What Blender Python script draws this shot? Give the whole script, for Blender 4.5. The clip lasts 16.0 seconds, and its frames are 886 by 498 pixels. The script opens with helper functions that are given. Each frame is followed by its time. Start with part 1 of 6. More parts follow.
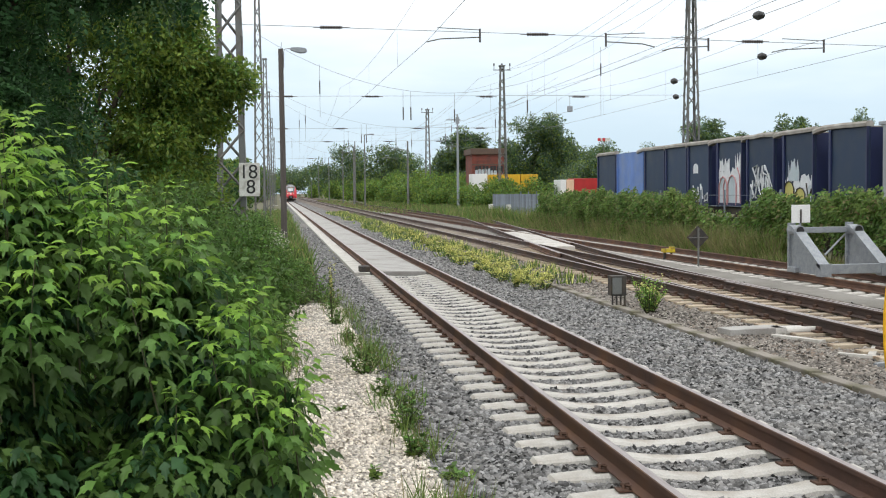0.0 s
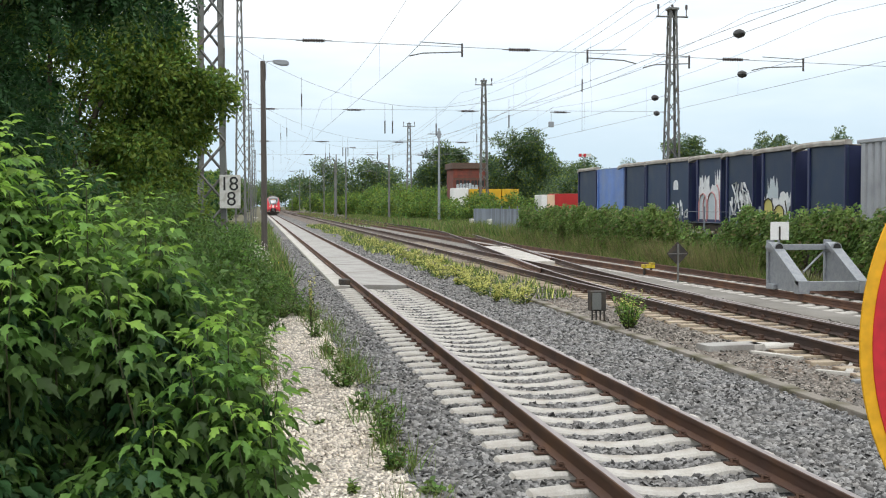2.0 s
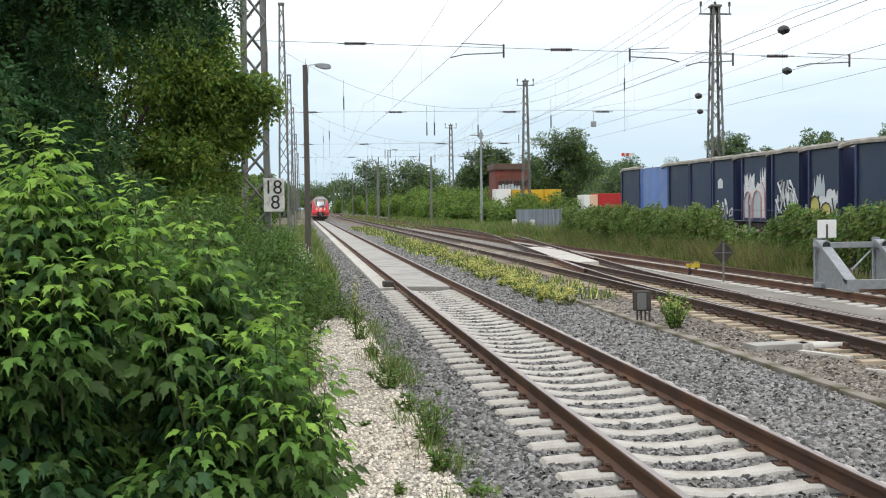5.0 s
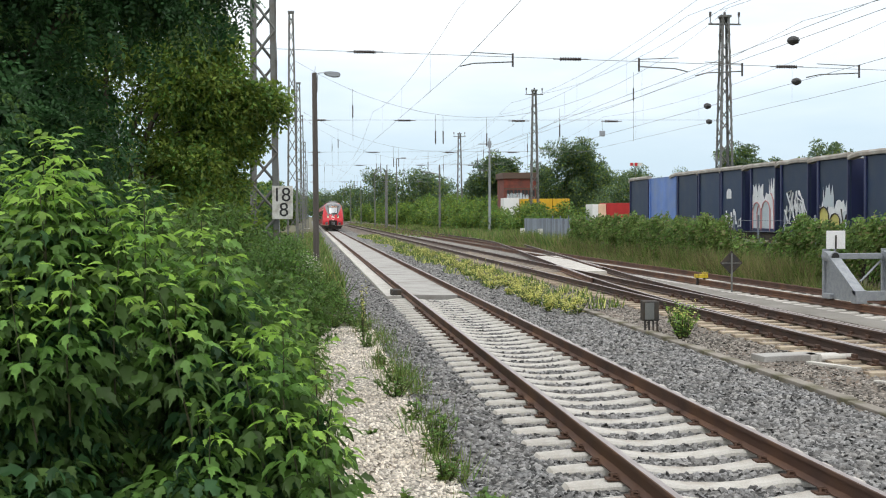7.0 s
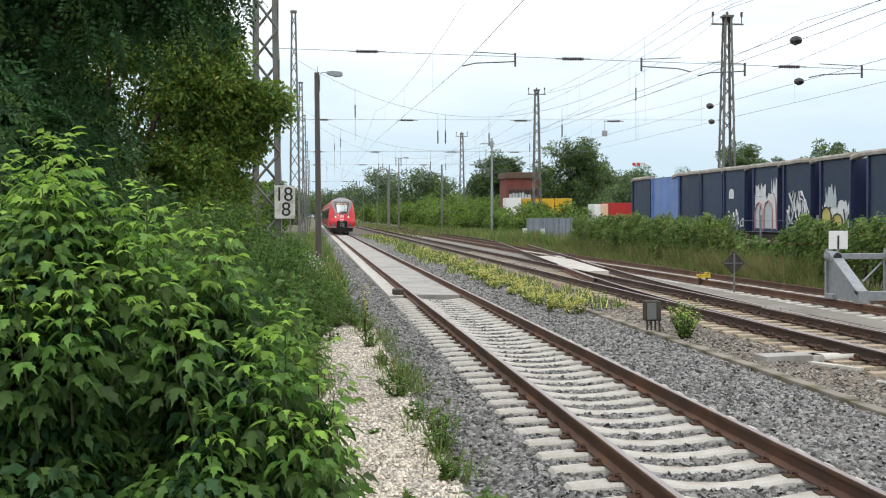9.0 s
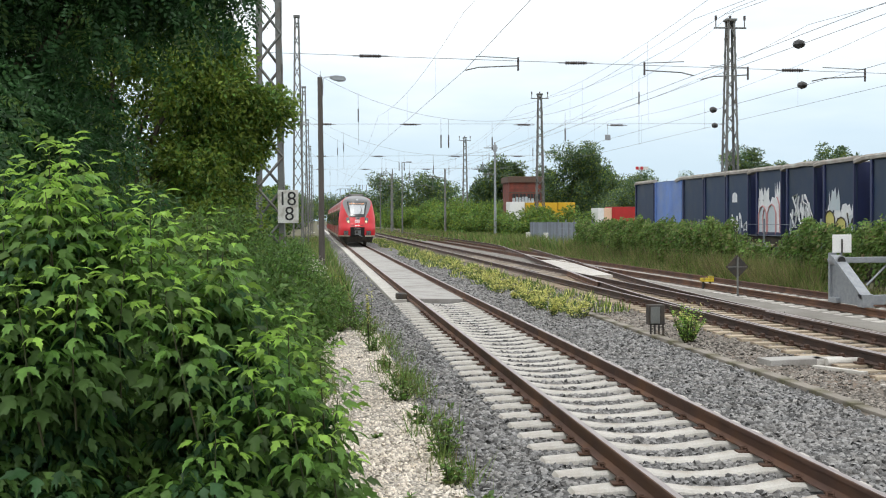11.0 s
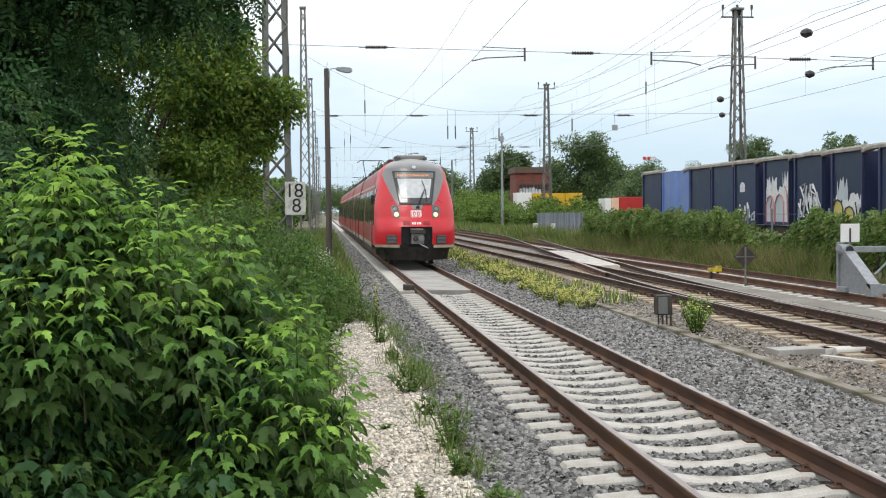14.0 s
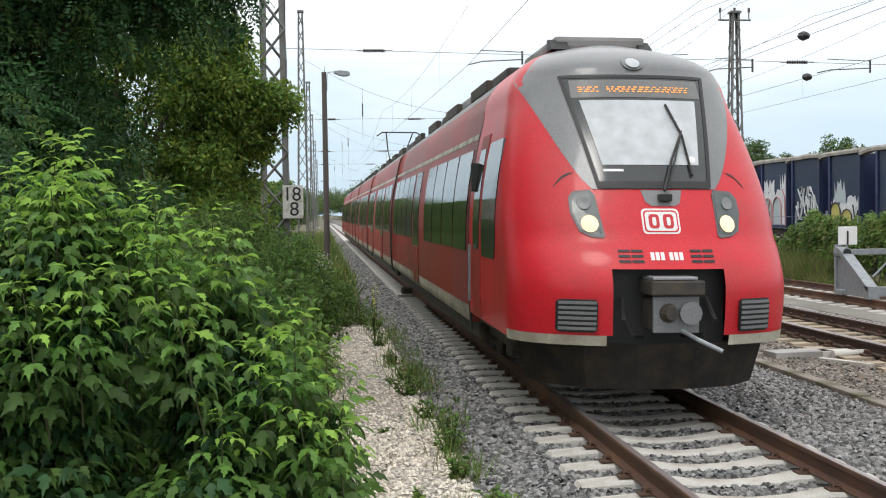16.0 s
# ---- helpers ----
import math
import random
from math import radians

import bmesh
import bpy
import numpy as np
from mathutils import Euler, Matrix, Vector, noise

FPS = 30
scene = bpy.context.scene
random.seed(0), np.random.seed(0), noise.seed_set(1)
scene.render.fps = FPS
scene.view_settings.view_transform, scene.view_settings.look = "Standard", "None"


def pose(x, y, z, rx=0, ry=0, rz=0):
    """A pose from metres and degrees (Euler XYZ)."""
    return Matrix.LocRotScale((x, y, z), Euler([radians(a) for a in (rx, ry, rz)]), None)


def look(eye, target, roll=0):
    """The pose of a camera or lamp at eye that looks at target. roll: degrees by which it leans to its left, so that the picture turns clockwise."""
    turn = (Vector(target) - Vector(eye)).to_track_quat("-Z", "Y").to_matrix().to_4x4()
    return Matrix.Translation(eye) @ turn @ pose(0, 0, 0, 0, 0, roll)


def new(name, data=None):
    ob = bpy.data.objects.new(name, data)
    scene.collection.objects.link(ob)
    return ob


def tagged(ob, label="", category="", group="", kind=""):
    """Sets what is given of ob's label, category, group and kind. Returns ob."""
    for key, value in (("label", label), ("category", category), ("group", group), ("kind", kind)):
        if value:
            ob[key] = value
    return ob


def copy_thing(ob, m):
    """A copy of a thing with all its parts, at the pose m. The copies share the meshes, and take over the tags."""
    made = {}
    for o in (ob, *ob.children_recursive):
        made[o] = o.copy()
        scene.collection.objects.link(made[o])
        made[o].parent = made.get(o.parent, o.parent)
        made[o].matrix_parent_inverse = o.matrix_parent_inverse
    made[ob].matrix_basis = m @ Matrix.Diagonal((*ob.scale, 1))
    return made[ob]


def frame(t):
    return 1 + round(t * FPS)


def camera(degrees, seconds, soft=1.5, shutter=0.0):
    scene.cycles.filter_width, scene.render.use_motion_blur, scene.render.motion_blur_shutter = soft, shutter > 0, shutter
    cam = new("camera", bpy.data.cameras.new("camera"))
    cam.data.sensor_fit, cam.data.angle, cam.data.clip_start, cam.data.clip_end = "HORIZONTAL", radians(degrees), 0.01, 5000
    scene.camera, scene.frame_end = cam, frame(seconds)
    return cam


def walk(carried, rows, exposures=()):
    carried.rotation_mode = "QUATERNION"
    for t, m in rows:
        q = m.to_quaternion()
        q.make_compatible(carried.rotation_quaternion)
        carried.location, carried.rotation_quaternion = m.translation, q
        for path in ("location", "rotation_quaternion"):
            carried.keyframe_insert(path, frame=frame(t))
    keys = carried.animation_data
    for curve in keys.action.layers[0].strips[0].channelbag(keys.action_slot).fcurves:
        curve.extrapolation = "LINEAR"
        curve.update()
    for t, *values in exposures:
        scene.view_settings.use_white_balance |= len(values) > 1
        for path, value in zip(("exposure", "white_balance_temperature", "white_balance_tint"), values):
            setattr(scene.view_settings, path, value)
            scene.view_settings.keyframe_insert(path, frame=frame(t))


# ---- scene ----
cam = camera(42.0, 16.0, soft=1.1)
PATH = (
    (0.0, pose(0.012, 0, 1.997, 87.148, 0.613, -8.190)),
    (0.5, pose(0.016, 0, 1.997, 87.324, 0.313, -8.540)),
    (1.0, pose(0.023, 0, 1.997, 87.543, 0.057, -8.903)),
    (1.5, pose(0.021, 0, 1.997, 87.761, -0.072, -9.105)),
    (2.0, pose(0.0135, 0, 1.997, 87.836, 0.070, -9.133)),
    (2.5, pose(-0.001, 0, 1.997, 87.809, 0.190, -9.018)),
    (3.0, pose(-0.011, 0, 1.997, 87.684, 0.404, -8.631)),
    (3.5, pose(-0.008, 0, 1.997, 87.627, 0.569, -8.130)),
    (4.0, pose(-0.003, 0, 1.997, 87.650, 0.929, -7.719)),
    (4.5, pose(0, 0, 1.997, 87.759, 0.921, -7.345)),
    (5.0, pose(0, 0, 1.997, 87.915, 0.669, -7.032)),
    (7.5, pose(0, 0, 1.997, 88.367, 0.252, -6.568)),
    (8.0, pose(0, 0, 1.997, 88.205, 0.094, -6.586)),
    (8.5, pose(0, 0, 1.997, 88.196, 0.209, -6.555)),
    (9.0, pose(0, 0, 1.997, 88.328, 0.242, -6.515)),
    (11.5, pose(0, 0, 1.997, 88.535, 0.403, -6.279)),
    (12.0, pose(0, 0, 1.997, 88.420, 0.511, -6.214)),
    (12.5, pose(0, 0, 1.997, 88.275, 0.540, -6.118)),
    (13.0, pose(0, 0, 1.997, 88.148, 0.548, -6.035)),
    (13.5, pose(0, 0, 1.997, 88.093, 0.580, -5.990)),
    (14.0, pose(0, 0, 1.997, 88.100, 0.597, -6.001)),
    (14.5, pose(0, 0, 1.997, 88.115, 0.548, -6.020)),
    (15.0, pose(0, 0, 1.997, 88.123, 0.566, -5.986)),
    (15.5, pose(0, 0, 1.997, 88.197, 0.621, -6.105)),
    (16.0, pose(0, 0, 1.997, 88.261, 0.684, -6.110)),
)
walk(cam, PATH)

# ---- light: a bright, thinly overcast sky ----
world = bpy.data.worlds.new("sky")
scene.world = world
world.use_nodes = True
wn, wl = world.node_tree.nodes, world.node_tree.links
bg = wn["Background"]
sky = wn.new("ShaderNodeTexSky")
sky.sky_type = "NISHITA"
sky.sun_disc = False
sky.sun_elevation, sky.sun_rotation = radians(63), radians(205)
sky.air_density, sky.dust_density = 1.2, 2.0
# thin cloud, closed overhead and opening to pale blue lower down
tc = wn.new("ShaderNodeTexCoord")
sep = wn.new("ShaderNodeSeparateXYZ")
wl.new(tc.outputs["Generated"], sep.inputs[0])
cloud = wn.new("ShaderNodeTexNoise")
cloud.inputs["Scale"].default_value = 5.0
cloud.inputs["Detail"].default_value = 5.0
stretch = wn.new("ShaderNodeMapping")
stretch.inputs["Scale"].default_value = (1, 1, 4.5)
wl.new(tc.outputs["Generated"], stretch.inputs[0])
wl.new(stretch.outputs[0], cloud.inputs["Vector"])
add = wn.new("ShaderNodeMath")
add.operation = "MULTIPLY_ADD"
add.inputs[1].default_value = 0.16
wl.new(cloud.outputs["Fac"], add.inputs[0])
wl.new(sep.outputs["Z"], add.inputs[2])
cover = wn.new("ShaderNodeMapRange")
cover.interpolation_type = "SMOOTHSTEP"
cover.inputs[1].default_value, cover.inputs[2].default_value = 0.10, 0.34
cover.inputs[3].default_value, cover.inputs[4].default_value = 0.0, 1.0
wl.new(add.outputs[0], cover.inputs[0])
low = wn.new("ShaderNodeMix")
low.data_type = "RGBA"
low.inputs["Factor"].default_value = 0.86
low.inputs["B"].default_value = (5.9, 7.4, 8.6, 1)
wl.new(sky.outputs[0], low.inputs["A"])
mixc = wn.new("ShaderNodeMix")
mixc.data_type = "RGBA"
mixc.inputs["B"].default_value = (10.6, 10.8, 11.0, 1)
wl.new(cover.outputs[0], mixc.inputs["Factor"])
wl.new(low.outputs["Result"], mixc.inputs["A"])
wl.new(mixc.outputs["Result"], bg.inputs["Color"])
bg.inputs["Strength"].default_value = 0.118

sun_data = bpy.data.lights.new("sun", "SUN")
sun_data.energy, sun_data.angle, sun_data.color = 0.9, radians(16), (1, 0.97, 0.92)
sun = new("sun", sun_data)
sun.matrix_world = look((0, 0, 60), (13, 27, 0))
scene.view_settings.exposure = 0.06


# ---- materials ----
def material(name, col, col2=None, scale=8.0, rough=0.8, metal=0.0, bump=0.0, fine=60.0, vary=0.0, island=0.0, dirt=None, dirt_scale=1.5, dirt_amount=0.5, spec=0.5, stretch=(1, 1, 1), cells=0.0, glow=0.0, clear=0.0, through_light=0.0):
    m = bpy.data.materials.new(name)
    m.use_nodes = True
    n, l = m.node_tree.nodes, m.node_tree.links
    b = n["Principled BSDF"]
    b.inputs["Roughness"].default_value = rough
    b.inputs["Metallic"].default_value = metal
    b.inputs["Specular IOR Level"].default_value = spec
    b.inputs["Coat Weight"].default_value = clear
    b.inputs["Coat Roughness"].default_value = 0.08
    tcn = n.new("ShaderNodeTexCoord")
    mp = n.new("ShaderNodeMapping")
    mp.inputs["Scale"].default_value = stretch
    l.new(tcn.outputs["Object"], mp.inputs[0])
    vec = mp.outputs[0]

    def mix(fac, a, c, mode="MIX"):
        x = n.new("ShaderNodeMix")
        x.data_type, x.blend_type = "RGBA", mode
        for socket, value in (("Factor", fac), ("A", a), ("B", c)):
            if isinstance(value, (int, float)):
                x.inputs[socket].default_value = value
            elif isinstance(value, tuple):
                x.inputs[socket].default_value = (*value, 1)
            else:
                l.new(value, x.inputs[socket])
        return x.outputs["Result"]

    def tex(s, detail=4.0, lo=0.35, hi=0.65):
        t = n.new("ShaderNodeTexNoise")
        t.inputs["Scale"].default_value, t.inputs["Detail"].default_value = s, detail
        l.new(vec, t.inputs["Vector"])
        r = n.new("ShaderNodeMapRange")
        r.inputs[1].default_value, r.inputs[2].default_value = lo, hi
        l.new(t.outputs["Fac"], r.inputs[0])
        return r.outputs[0], t.outputs["Fac"]

    out = col
    big, raw = tex(scale)
    height = None
    if col2:
        out = mix(big, col, col2)
    if cells:
        v = n.new("ShaderNodeTexVoronoi")
        v.inputs["Scale"].default_value = cells
        l.new(vec, v.inputs["Vector"])
        sv = n.new("ShaderNodeSeparateColor")
        l.new(v.outputs["Color"], sv.inputs[0])
        r = n.new("ShaderNodeMapRange")
        r.inputs[3].default_value, r.inputs[4].default_value = 0.55, 1.4
        l.new(sv.outputs[0], r.inputs[0])
        # Gaps between stones darkened in the colour, for the shade down there.
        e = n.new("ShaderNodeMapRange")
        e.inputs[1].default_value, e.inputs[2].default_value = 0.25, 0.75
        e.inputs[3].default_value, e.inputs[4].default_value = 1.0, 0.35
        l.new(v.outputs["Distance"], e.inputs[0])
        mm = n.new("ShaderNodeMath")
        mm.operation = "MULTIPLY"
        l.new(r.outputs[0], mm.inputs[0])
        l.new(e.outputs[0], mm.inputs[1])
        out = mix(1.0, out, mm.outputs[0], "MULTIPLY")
        height = v.outputs["Distance"]
    if dirt:
        d, _ = tex(dirt_scale, 6.0, 0.5 - dirt_amount * 0.2, 0.8 - dirt_amount * 0.2)
        out = mix(d, out, dirt)
    if vary or island:
        src = n.new("ShaderNodeNewGeometry").outputs["Random Per Island"] if island else n.new("ShaderNodeObjectInfo").outputs["Random"]
        r = n.new("ShaderNodeMapRange")
        k = island or vary
        r.inputs[3].default_value, r.inputs[4].default_value = 1 - k, 1 + k
        l.new(src, r.inputs[0])
        out = mix(1.0, out, r.outputs[0], "MULTIPLY")
    f, fraw = tex(fine, 3.0, 0.3, 0.7)
    g = n.new("ShaderNodeMapRange")
    g.inputs[3].default_value, g.inputs[4].default_value = 0.86, 1.14
    l.new(f, g.inputs[0])
    out = mix(1.0, out, g.outputs[0], "MULTIPLY")
    if isinstance(out, tuple):
        b.inputs["Base Color"].default_value = (*out, 1)
    else:
        l.new(out, b.inputs["Base Color"])
    rr = n.new("ShaderNodeMapRange")
    rr.inputs[3].default_value, rr.inputs[4].default_value = max(0.02, rough - 0.08), min(1, rough + 0.1)
    l.new(raw, rr.inputs[0])
    l.new(rr.outputs[0], b.inputs["Roughness"])
    if bump:
        bp = n.new("ShaderNodeBump")
        bp.inputs["Strength"].default_value = bump
        bp.inputs["Distance"].default_value = 0.02 if cells else 0.004
        if cells:
            bp.invert = True
        l.new(height or fraw, bp.inputs["Height"])
        l.new(bp.outputs[0], b.inputs["Normal"])
    if glow:
        b.inputs["Emission Color"].default_value = (*col, 1)
        b.inputs["Emission Strength"].default_value = glow
    if through_light:
        tr = n.new("ShaderNodeBsdfTranslucent")
        l.new(out, tr.inputs["Color"])
        ms = n.new("ShaderNodeMixShader")
        ms.inputs[0].default_value = through_light
        l.new(b.outputs[0], ms.inputs[1])
        l.new(tr.outputs[0], ms.inputs[2])
        l.new(ms.outputs[0], n["Material Output"].inputs[0])
    return m


def leaf_material(name, dark, light, amount=0.45):
    return material(name, dark, light, scale=0.9, rough=0.5, island=0.45, fine=25, through_light=amount, spec=0.35)


